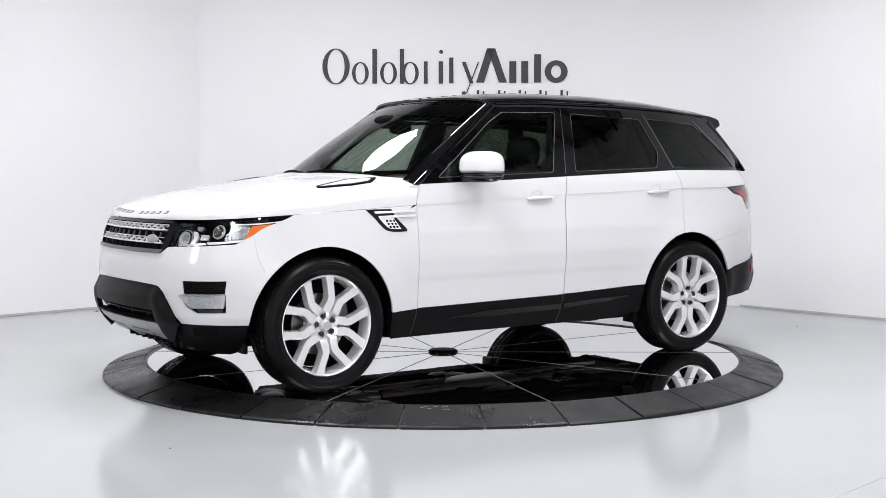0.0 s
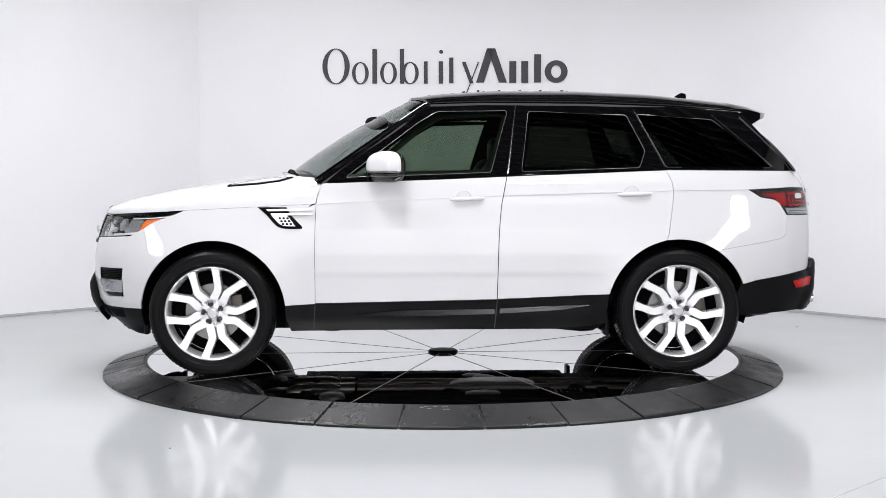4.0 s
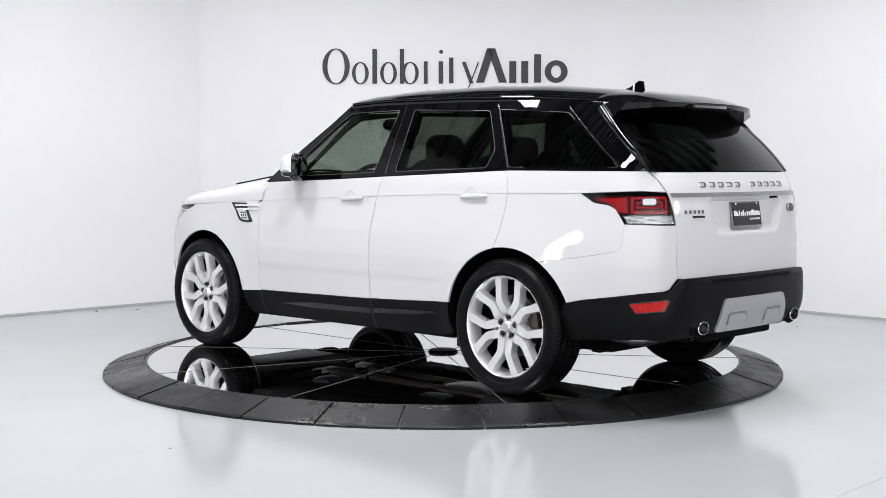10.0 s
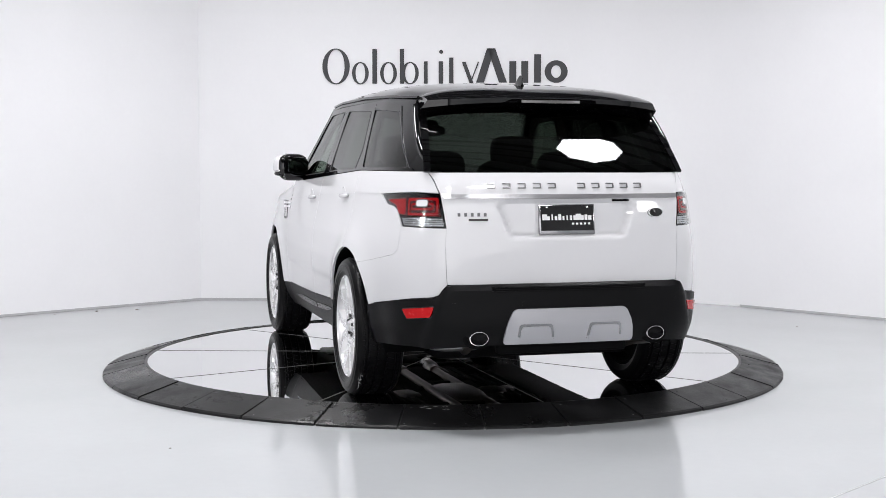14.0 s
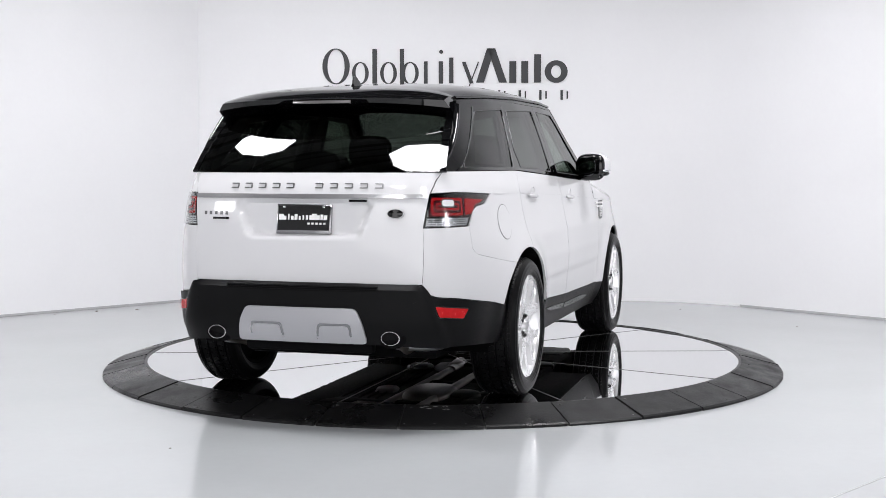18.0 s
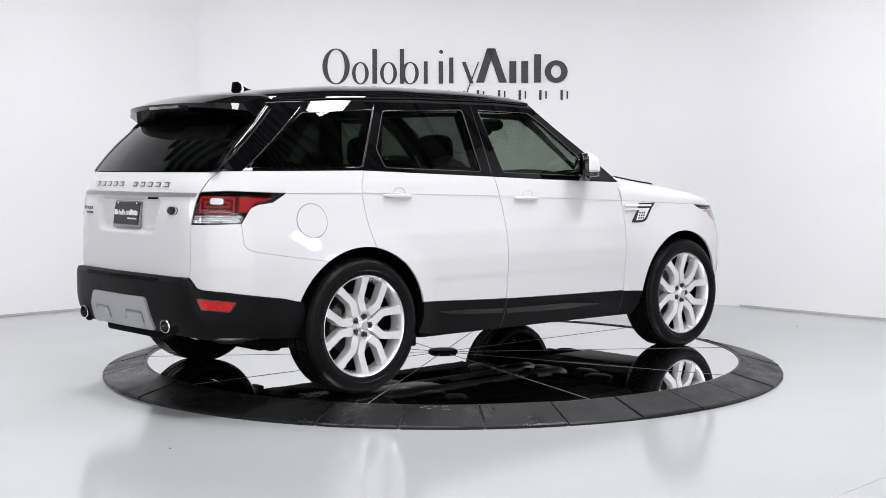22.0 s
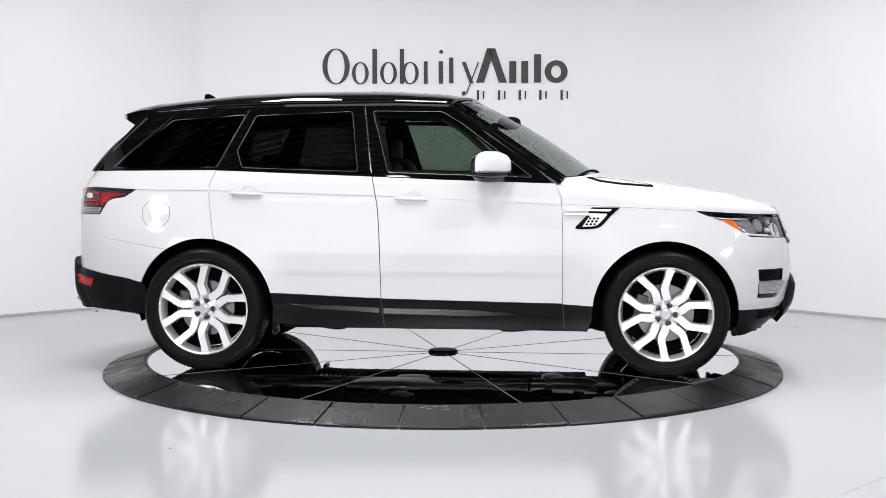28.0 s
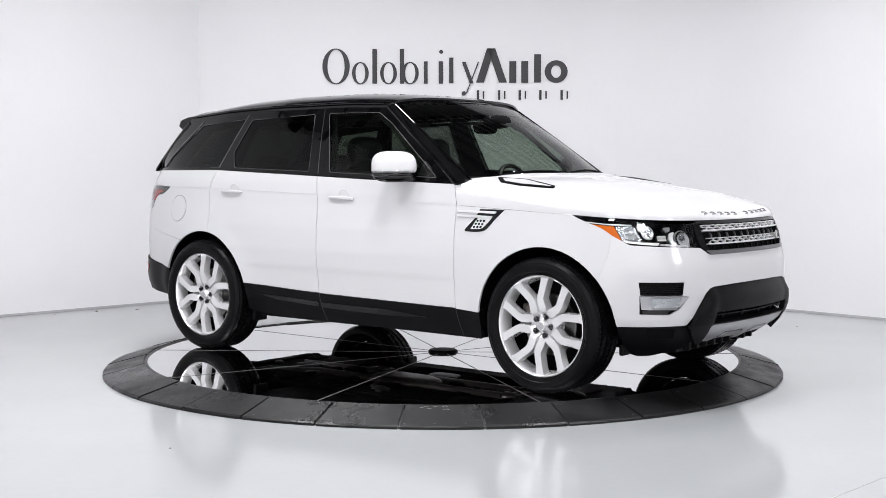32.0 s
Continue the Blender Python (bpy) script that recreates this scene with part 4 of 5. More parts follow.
fullr = rb[:-1] + [i_top] + [(2 * END - u, v) for u, v in rb[:-1][::-1]] + [(2 * END - u, v) for u, v in lowb[1:][::-1]] + [lowb[0]] + lowb[1:]


def bumper_map(u, v, o):
    d = abs(u - END)
    e = float(np.interp(v, [.40, .55, .61, .70], [.80, .72, .705, .655]))
    k = .18 * ease(1.2, .9, d) + .82 * ease(e + .02, e - .045, d)
    return skin_off(u, v, o + .004 + .038 * k * ease(.706, .690, v) * (1 - .5 * ease(.52, .40, v)))


rear_bumper = part("rear_bumper", sheet(fullr, bumper_map, step=.024, step_v=.03, depth=.03), BLACK_PLASTIC, car)
step_p = [(rear_y(.42, .690), .690), (rear_y(-.42, .690), .690), (rear_y(-.40, .664), .664), (rear_y(.40, .664), .664)]
part("bumper_step", sheet(step_p, bumper_map, off=.003, depth=.004, gap=0), BLACK_MATT, rear_bumper)
for k in range(3):
    z = .687 - .009 * k
    part("step_rib", sheet([(rear_y(.415, z), z), (rear_y(-.415, z), z), (rear_y(-.412, z), z - .004), (rear_y(.412, z), z - .004)], bumper_map, off=.006, depth=.004, gap=0), BLACK_PLASTIC, rear_bumper)
for y in (.60, .25, -.25, -.60):
    part("parking_sensor", sheet(arc(rear_y(y, .60), .602, .011, 0, 360, 14)[:-1], bumper_map, off=.002, depth=.002, gap=0), BLACK_PLASTIC, rear_bumper)
skr = rounded([(rear_y(.302, .576), .576), (rear_y(-.302, .576), .576), (rear_y(-.335, .506), .506), (rear_y(-.356, .402), .402), (rear_y(.356, .402), .402), (rear_y(.335, .506), .506)], .026)
rskid = part("rear_skid_plate", sheet(skr, bumper_map, off=.014, depth=.024, gap=0, step=.04), SKID, car, "satin silver rear skid plate")
for sg in (1, -1):
    c = [(rear_y(sg * .285, .50), .41), (rear_y(sg * .275, .505), .498), (rear_y(sg * .10, .505), .498), (rear_y(sg * .085, .50), .41)]
    part("skid_groove", sheet(rounded(c, .02), bumper_map, off=.0145, depth=.003, gap=0), GUNMETAL, rskid)
    c = [(u + sg * .012 * (1 if i < 2 else -1), v - .013 * (0 if v < .42 else 1)) for i, (u, v) in enumerate(c)]
    part("skid_pad", sheet(rounded(c, .02), bumper_map, off=.018, depth=.004, gap=0), SKID, rskid)
    rf = [(rear_y(sg * .686, .585), .587), (rear_y(sg * .815, .565), .567), (rear_y(sg * .796, .518), .520), (rear_y(sg * .702, .532), .534)]
    part("reflector_rim", sheet(rounded(rf, .008), bumper_map, off=.002, depth=.006, gap=-.006, step=.02), BLACK_GLOSS, rear_bumper)
    part("reflector", sheet(rounded(rf, .008), bumper_map, off=.006, depth=.008, gap=0, step=.02), REFLEX, rear_bumper, "red bumper reflector")
    # tail pipes
    base = bumper_map(rear_y(sg * .482, .435), .435, 0)
    bm = lathe([(-.16, .034), (0, .047), (.02, .050), (.023, .048), (.023, .0455), (.0, .043), (-.12, .036)], 28)
    for v in bm.verts:
        v.co.x *= 1.02
        v.co.z *= .74
    part("tail_pipe", bm, CHROME, car, "oval chrome tail pipe").matrix_basis = Matrix.Translation((base.x - .002, base.y, .428)) @ Matrix.Rotation(radians(90), 4, "Z")
    bm = lathe([(-.004, .044), (-.10, .037), (-.10, 0)], 28)
    for v in bm.verts:
        v.co.x *= 1.0
        v.co.z *= .72
    part("pipe_bore", bm, BLACK_MATT, car).matrix_basis = Matrix.Translation((base.x - .002, base.y, .428)) @ Matrix.Rotation(radians(90), 4, "Z")
    bm = lathe([(0, .066), (.004, .06), (.004, 0)], 28)
    for v in bm.verts:
        v.co.x *= 1.15
        v.co.z *= .8
    part("pipe_recess", bm, BLACK_MATT, rear_bumper).matrix_basis = Matrix.Translation((base.x + .008, base.y, .424)) @ Matrix.Rotation(radians(90), 4, "Z")

# sills
poly = side_poly([(1.035, .44)] + sill_line(1.0, -1.0, 14) + [(-.99, .40), (-1.0, .31), (-.9, .288), (-.62, .268), (-.12, .272), (.8, .264), (1.0, .264), (1.03, .35)])
sills = twin("sill", poly, skin_off, BLACK_PLASTIC, off=-.002, depth=.06)
for sg, sill in ((1, sills[0]), (-1, sills[1])):
    # Raised glossier plates carry the sill's scuffs and its streak of sheen.
    pl = [(.62, .375), (.3, .402), (-.28, .408), (-.28, .375), (.3, .362)]
    part("sill_scuff_sheen", sheet(side_poly(pl), skin_off, off=.006, depth=.008, gap=0, flip=sg < 0), SILL_SHEEN, sill)
    pl = [(-.31, .41), (-.6, .425), (-.9, .432), (-.7, .40), (-.31, .378)]
    part("sill_scuff_sheen", sheet(side_poly(pl), skin_off, off=.006, depth=.008, gap=0, flip=sg < 0), SILL_SHEEN, sill)
    # the seams of the lower cladding under the doors
    for x, w in ((-.294, .003), (.846, .002)):
        part("cladding_seam", sheet(side_poly([(x - w, sill_z(x)), (x + w, sill_z(x)), (x + w + .012, .28), (x - w + .012, .28)]), skin_off, off=.0006, depth=0, gap=0, flip=sg < 0), SEAM, sill)

# dark inner shell behind the panels, wheel houses and floor
low = .33
poly = belt_line(-2.15, .9, 14) + [(1.2, 1.03), (1.66, 1.0), (2.0, .96), (2.0, low)] + [(1.93, low)] + wheel_arc(FRONT_X, -5, 185, 30, ARCH + .012) + [(1.02, low), (-.98, low)] + wheel_arc(REAR_X, -5, 185, 30, ARCH + .012) + [(-1.9, low), (-2.15, .40)]
inner = twin("inner_body", side_poly(poly), skin_off, BLACK_MATT, off=-.035, depth=0, gap=0, step=.12)
sA, sB = at_x(2.0, .6), at_x(-2.15, .6)
part("inner_nose", sheet([(-sA, .3), (sA, .3), (sA, .96), (0, .985), (-sA, .96)], skin_off, off=-.05, depth=0, gap=0, step=.1), BLACK_MATT, car)
part("inner_tail", sheet([(sB, .42), (2 * END - sB, .42), (2 * END - sB, 1.25), (sB, 1.25)], skin_off, off=-.055, depth=0, gap=0, step=.1), BLACK_MATT, car)
for wx in WHEEL_X:
    for sg, _ in SIDES:
        bm = bmesh.new()
        pts = [(wx + 1.0 * (p[0] - wx), p[1]) for p in arc(wx, WHEEL_Z, ARCH + .008, -12, 192, 30)]
        yo = [abs(skin(at_x(p[0], max(.3, p[1])), max(.3, p[1])).y) - .022 for p in pts]
        ra = [bm.verts.new((p[0], sg * y, p[1])) for p, y in zip(pts, yo)]
        rb_ = [bm.verts.new((p[0], sg * .55, p[1])) for p in pts]
        for i in range(len(pts) - 1):
            bm.faces.new((ra[i], ra[i + 1], rb_[i + 1], rb_[i]))
        bm.faces.new(rb_)
        bmesh.ops.solidify(bm, geom=bm.faces[:], thickness=.006)
        part("wheel_house_liner", bm, BLACK_MATT, car)

# ---- glasshouse ----
def a_line(z):
    """x of the windscreen pillar's front edge at the height z."""
    return float(np.interp(z, [1.195, 1.30, 1.45, 1.60, 1.69], [.835, .69, .475, .25, .118]))


def d_line(z):
    return float(np.interp(z, [1.27, 1.45, 1.645], [-2.26, -2.08, -1.885]))


top_edge = [(x, float(np.interp(x, *ROOF_E))) for x in np.linspace(.118, -1.885, 20)]
frame_poly = [(a_line(z), z) for z in np.linspace(1.197, 1.685, 8)] + top_edge[1:] + [(d_line(z), z) for z in (1.60, 1.55, 1.50, 1.45, 1.40, 1.34, 1.275)] + [(x, belt_z(x) + .002) for x in np.linspace(-2.2, .8, 24)]
W_FRONT = rounded([(.655, 1.232), (-.258, 1.262), (-.372, 1.655), (.075, 1.648), (.20, 1.575)], .02)
W_REAR = rounded([(-.452, 1.268), (-1.205, 1.292), (-1.245, 1.40), (-1.135, 1.628), (-.505, 1.652)], .02)
W_QUART = rounded([(-1.375, 1.294), (-2.085, 1.294), (-1.70, 1.602), (-1.205, 1.634)], .02)
for sg, _ in SIDES:
    fl = sg < 0
    # pillars and surrounds, joined into one frame by strips round the panes
    bm = sheet(frame_poly, cabin_side, holes=[[(.655, 1.232), (-.258, 1.262), (-.372, 1.655), (.075, 1.648), (.20, 1.575)],
                                             [(-.452, 1.268), (-1.205, 1.292), (-1.245, 1.40), (-1.135, 1.628), (-.505, 1.652)],
                                             [(-1.375, 1.294), (-2.085, 1.294), (-1.70, 1.602), (-1.205, 1.634)]], flip=fl, depth=.025, gap=0, step=.08)
    side = part("window_frame", bm, BLACK_GLOSS, car, "gloss black window surround")
    for nm, w, mat, lab in (("front_side_window", W_FRONT, GLASS_FRONT, "green-tinted side window"), ("rear_side_window", W_REAR, GLASS_DARK, "dark privacy side window"), ("quarter_window", W_QUART, GLASS_DARK, "dark privacy quarter window")):
        part(nm, sheet(w, cabin_side, flip=fl, off=-.004, depth=.004, gap=-.006, step=.1), mat, side, lab)
    for x0, z0, x1, z1 in ((-.362, 1.242, -.425, 1.685), (-1.372, 1.282, -1.185, 1.665)):
        pl = [(x0 - .003, z0), (x0 + .003, z0), (x1 + .003, z1), (x1 - .003, z1)]
        part("door_gap", sheet(pl, cabin_side, flip=fl, off=.0008, depth=0, gap=0), GUNMETAL, side)
    for w in (W_FRONT, W_REAR, W_QUART):
        ring = [cabin_side(p[0], p[1], .001) for p in w + w[:2]]
        part("window_seal", tube([(p.x, sg * p.y, p.z) for p in ring], .0022, 6), LETTER, side)
    seam = [cabin_side(-2.105 + .405 * t, 1.286 + .345 * t, .002) for t in (0, .25, .5, .75, 1)]
    part("pillar_seam", tube([(p.x, sg * p.y, p.z) for p in seam], .0032, 6), GUNMETAL, side)
    bl = [(x, belt_z(x) + .016) for x in np.linspace(.72, -2.12, 24)] + [(x, belt_z(x) + .002) for x in np.linspace(-2.14, .76, 24)]
    part("waist_seal", sheet(bl, cabin_side, flip=fl, off=.006, depth=.012, gap=0), BLACK_GLOSS, side)

ws = [(-.985, .02), (.985, .02), (.985, .985), (-.985, .985)]
part("windscreen", sheet(ws, windscreen, step=.09, depth=.006, gap=0), GLASS_SCREEN, car, "raked windscreen")
for sg in (1, -1):
    part("screen_pillar", sheet([(sg * .95, 0), (sg * 1.07, 0), (sg * 1.03, 1.0), (sg * .95, 1.0)], windscreen, step=.1, off=.008, depth=.03, gap=0), BLACK_GLOSS, car)
part("screen_header", sheet([(-1, .955), (1, .955), (1, 1.01), (-1, 1.01)], windscreen, step=.1, off=.003, depth=.02, gap=0), BLACK_GLOSS, car)
part("cowl", sheet([(-.99, -.01), (.99, -.01), (.99, .045), (-.99, .045)], windscreen, step=.1, off=.004, depth=.04, gap=0), BLACK_MATT, car)

rg = [(-.955, .01), (.955, .01), (.965, .93), (-.965, .93)]
for sg in (1, -1):
    edge = [cabin_side(d_line(z) + .012, z, -.014) for z in np.linspace(1.285, 1.625, 9)]
    part("corner_pillar", tube([(p.x, sg * p.y, p.z) for p in edge], [.020] * 6 + [.022, .024, .024], 14), BLACK_GLOSS, car, "rounded gloss black corner pillar")
part("rear_window", sheet(rg, rear_glass, step=.12, depth=.006, gap=0), GLASS_REAR, car, "dark rear window")
for sg in (1, -1):
    part("rear_pillar", sheet([(sg * .955, .012), (sg * 1.0, .012), (sg * 1.02, .97), (sg * .955, .97)], rear_glass, step=.1, off=.003, depth=.012, gap=0), BLACK_GLOSS, car)

rf = [(x, -.999) for x in np.linspace(-1.93, .118, 20)] + [(.18, -.78), (.232, -.4), (.245, 0), (.232, .4), (.18, .78)] + [(x, .999) for x in np.linspace(.118, -1.93, 20)]
roof_panel = part("roof", sheet(rf, roof, step=.08, depth=.014, gap=0), BLACK_GLOSS, car, "gloss black panoramic roof")
for sg in (1, -1):
    rail = [roof(x, sg * .985, .004) for x in np.linspace(.10, -1.86, 26)]
    part("roof_rail", tube([tuple(p) for p in rail], .009, 8), BLACK_GLOSS, roof_panel)
    edge = [windscreen(sg * .955, v, .010) for v in np.linspace(.02, .98, 12)]
    part("pillar_edge", tube([tuple(p) for p in edge], .005, 6), BLACK_GLOSS, roof_panel)
# spoiler over the rear window
bm = bmesh.new()
rows = []
for i in range(25):
    q = -1 + 2 * i / 24
    y = .668 * q
    e = abs(q) ** 3
    xt = -2.175 + .135 * e
    c = roof(-1.86, q * .97)
    zt = 1.668 - .014 * q * q
    mid = Vector(((c.x + xt) / 2, y, (c.z + zt) / 2 + .008))
    up, down = y * .965, y * 1.01
    rows.append([bm.verts.new(p) for p in (Vector((c.x + .05, up, c.z - .002)), Vector((c.x, up, c.z + .004)), Vector((mid.x, up, mid.z)), Vector((xt + .03, up, zt + .003)), Vector((xt, up, zt - .007)),
                                           Vector((xt + .014, down, zt - .030 - .018 * e)), Vector((xt + .075, down, zt - .052 - .035 * e)), Vector((-1.945, down, 1.592 - .04 * e)))])
for a, b in zip(rows, rows[1:]):
    for j in range(len(a)):
        l = (j + 1) % len(a)
        bm.faces.new((a[j], a[l], b[l], b[j]))
bm.faces.new(rows[0])
bm.faces.new(rows[-1][::-1])
bmesh.ops.recalc_face_normals(bm, faces=bm.faces)
spoiler = part("roof_spoiler", bm, BLACK_GLOSS, car, angle=40)
part("brake_light", box(-2.172, -2.15, -.165, .165, 1.632, 1.650, .004), GREY_LENS, spoiler, "narrow high-level brake light")
fin = bmesh.new()
sec = []
for x, h, w in ((-1.56, .005, .010), (-1.60, .018, .020), (-1.64, .045, .018), (-1.665, .062, .010), (-1.70, .06, .008), (-1.705, .02, .012), (-1.70, .0, .012)):
    z = roof(x, 0).z - .004
    sec.append([fin.verts.new((x, -w, z)), fin.verts.new((x, -w * .25, z + h)), fin.verts.new((x, w * .25, z + h)), fin.verts.new((x, w, z))])
for a, b in zip(sec, sec[1:]):
    for j in range(4):
        fin.faces.new((a[j], a[(j + 1) % 4], b[(j + 1) % 4], b[j]))
bmesh.ops.recalc_face_normals(fin, faces=fin.faces)
part("antenna_fin", fin, BLACK_GLOSS, car, "gloss black shark-fin aerial")

# ---- wheels ----
def build_wheel():
    tyre_prof = [(-.095, .283), (-.125, .292), (-.138, .325), (-.137, .345), (-.128, .370), (-.112, .383), (-.098, .387)]
    for g in (-.078, -.028, .028, .078):
        tyre_prof += [(g - .006, .3875), (g - .0045, .379), (g + .0045, .379), (g + .006, .3875)]
    tyre_prof += [(.098, .387), (.112, .383), (.126, .371), (.1305, .366), (.1315, .360), (.137, .350), (.1385, .332), (.1375, .322), (.134, .318), (.134, .313), (.130, .306), (.126, .298), (.1255, .2945), (.116, .291), (.095, .283)]
    rim = part("wheel", lathe([(.119, .2935), (.1215, .288), (.117, .2825), (.10, .276), (.06, .266), (.03, .262), (.03, .27), (.082, .28), (.10, .287)], 72, True), ALLOY, car, "large silver split-spoke alloy wheel")
    # The inner barrel is coloured black for the shade inside the wheel.
    part("barrel", lathe([(.031, .266), (.02, .260), (-.06, .258), (-.12, .272), (-.122, .290), (-.10, .287), (.0, .272), (.031, .272)], 60, True), BLACK_MATT, rim)
    part("tyre", lathe(tyre_prof, 96, True), TYRE, rim, "low-profile black tyre", angle=20)
    for sd in (-1, 1):
        bm = bmesh.new()
        for k in range(88):
            a = 2 * math.pi * k / 88
            m = Matrix.Rotation(-a, 4, "Y") @ Matrix.Translation((.3815, sd * .105, 0)) @ Matrix.Rotation(sd * radians(32), 4, "Z")
            add_box(bm, -.010, .0028, -.016, .016, -.0105, .0105, 0, m)
        tagged(part("tread_shoulder", bm, TYRE, rim), kind="stuff")
    bm = bmesh.new()
    for rib, y in enumerate((-.053, 0, .053)):
        for k in range(72):
            a = 2 * math.pi * (k + .33 * rib) / 72
            m = Matrix.Rotation(-a, 4, "Y") @ Matrix.Translation((.3875, y, 0)) @ Matrix.Rotation(radians(18 if rib % 2 else -18), 4, "X")
            add_box(bm, -.004, .0042, -.0185, .0185, -.0142, .0142, 0, m)
    tagged(part("tread", bm, TYRE, rim), kind="stuff")
    for k in range(10):
        a = radians(72 * (k // 2))
        d = 1 if k % 2 else -1
        path = []
        for l, o, w, y in ((.050, .013, .017, .078), (.070, .0165, .021, .094), (.084, .0215, .0235, .0995), (.096, .0310, .0255, .101), (.112, .0450, .0250, .1025), (.128, .0570, .0245, .104), (.142, .0645, .0238, .105), (.160, .0680, .0228, .106), (.220, .0710, .0226, .110), (.252, .0735, .0248, .112), (.279, .0760, .0300, .1135)):
            path.append((Vector((l * math.cos(a) - d * o * math.sin(a), 0, l * math.sin(a) + d * o * math.cos(a))), w, y))
        bm = bmesh.new()
        rings = []
        top = len(path) - 1
        for i, (p, w, y) in enumerate(path):
            e = (path[min(i + 1, top)][0] - path[max(i - 1, 0)][0]).normalized()
            n = Vector((-e.z, 0, e.x))
            rings.append([bm.verts.new(p + n * (w * sx) + Vector((0, y + dy, 0))) for sx, dy in ((-1.18, -.05), (-1.03, -.012), (-.93, 0), (.93, 0), (1.03, -.012), (1.18, -.05))])
        for p, q in zip(rings, rings[1:]):
            for j in range(6):
                l = (j + 1) % 6
                bm.faces.new((p[j], p[l], q[l], q[j]))
        bm.faces.new(rings[0][::-1])
        bm.faces.new(rings[-1])
        bmesh.ops.recalc_face_normals(bm, faces=bm.faces)
        part("spoke", bm, ALLOY, rim, angle=25)
    part("hub", lathe([(.02, .104), (.055, .102), (.072, .092), (.078, .070), (.084, .040), (.104, .032), (.110, .027), (.110, 0)], 40), ALLOY, rim)
    part("centre_cap", lathe([(.110, .026), (.113, .023), (.113, 0)], 24), SATIN, rim)
    for k in range(5):
        t = radians(72 * k)
        o = part("lug_nut", lathe([(.060, .0195), (.0930, .0180), (.0935, .0150), (.0900, .0125), (.0900, .0105), (.103, .0095), (.105, .007), (.105, 0)], 14), LUG, rim, "dark chrome wheel nut")
        o.matrix_basis = Matrix.Translation((.0585 * math.cos(t), 0, .0585 * math.sin(t)))
    # Added black disc in place of the shaded hub hardware behind the spokes.
    part("backing_disc", lathe([(-.045, 0), (-.045, .248), (-.035, .252), (-.035, 0)], 40), BLACK_MATT, rim)
    return rim


def build_brake(wx, sg):
    disc = part("brake_disc", lathe([(.0, .08), (.012, .085), (.012, .178), (-.018, .178), (-.018, .08)], 48, True), DISC_IRON, car, "bare metal brake disc")
    disc.matrix_basis = Matrix.Translation((wx, sg * WHEEL_Y, WHEEL_Z)) @ (Matrix.Rotation(math.pi, 4, "Z") if sg < 0 else Matrix())
    bm = bmesh.new()
    add_box(bm, -.085, .085, -.03, .045, .118, .19, .012, Matrix.Rotation(radians(-80 * sg), 4, "Y"))
    part("brake_caliper", bm, IRON, disc)


WHEEL_Y = .846
wheel = build_wheel()
wheel.matrix_basis = Matrix.Translation((FRONT_X, WHEEL_Y, WHEEL_Z)) @ Matrix.Rotation(radians(-7), 4, "Y")
for wx in WHEEL_X:
    for sg, _ in SIDES:
        build_brake(wx, sg)
for wx, sg, spin in ((REAR_X, 1, -23), (FRONT_X, -1, -39), (REAR_X, -1, -36)):
    copy_thing(wheel, Matrix.Translation((wx, sg * WHEEL_Y, WHEEL_Z)) @ (Matrix.Rotation(math.pi, 4, "Z") if sg < 0 else Matrix()) @ Matrix.Rotation(radians(spin), 4, "Y"))


# ---- smaller parts of the car ----
def blob(cx, cy, cz, rx, ry, rz, p=2.6, n=20, m=14, cut=None):
    """A rounded box-like body; cut(v) reshapes its points."""
    bm = bmesh.new()
    bmesh.ops.create_uvsphere(bm, u_segments=n, v_segments=m, radius=1)
    for v in bm.verts:
        d = v.co.copy()
        k = (abs(d.x) ** p + abs(d.y) ** p + abs(d.z) ** p) ** (-1 / p)
        v.co = Vector((d.x * k * rx, d.y * k * ry, d.z * k * rz))
        if cut:
            v.co = cut(v.co)
        v.co += Vector((cx, cy, cz))
    return bm


# door mirrors
for sg, door in ((1, front_doors[0]), (-1, front_doors[1])):
    def cap_shape(c):
        x = c.x
        if c.z < 0:
            c = Vector((c.x, c.y, c.z * .42))
        return Vector((c.x * (1 if x > 0 else .3), c.y, c.z * (1 - .26 * max(0, x) / .09)))
    swept = Matrix.Translation((.405, sg * .995, 0)) @ Matrix.Rotation(radians(40 * sg), 4, "Z")

    def swept_blob(*args):
        bm = blob(*args)
        bmesh.ops.transform(bm, matrix=swept, verts=bm.verts)
        return bm

    mirror_cap = part("door_mirror", swept_blob(0, 0, 1.290, .074, .140, .104, 3.3, 32, 22, cap_shape), PAINT, door, "white door mirror cap")
    part("mirror_base", swept_blob(0, 0, 1.252, .070, .138, .022, 2.8), BLACK_GLOSS, mirror_cap)
    part("mirror_housing", swept_blob(-.024, 0, 1.296, .040, .1365, .094, 3.4), BLACK_GLOSS, mirror_cap)
    part("mirror_pane", swept_blob(-.072, 0, 1.300, .006, .108, .066, 3.2), MIRROR_GLASS, mirror_cap, "mirror glass")
    part("mirror_repeater", swept_blob(.008, sg * .004, 1.272, .069, .140, .007, 2.8), CHROME, mirror_cap, "thin bright repeater strip")
    bm = bmesh.new()
    tube([(.47, sg * .86, 1.225), (.46, sg * .91, 1.236), (.42, sg * .96, 1.248)], [.032, .028, .026], 10, bm)
    part("mirror_arm", bm, BLACK_GLOSS, mirror_cap)

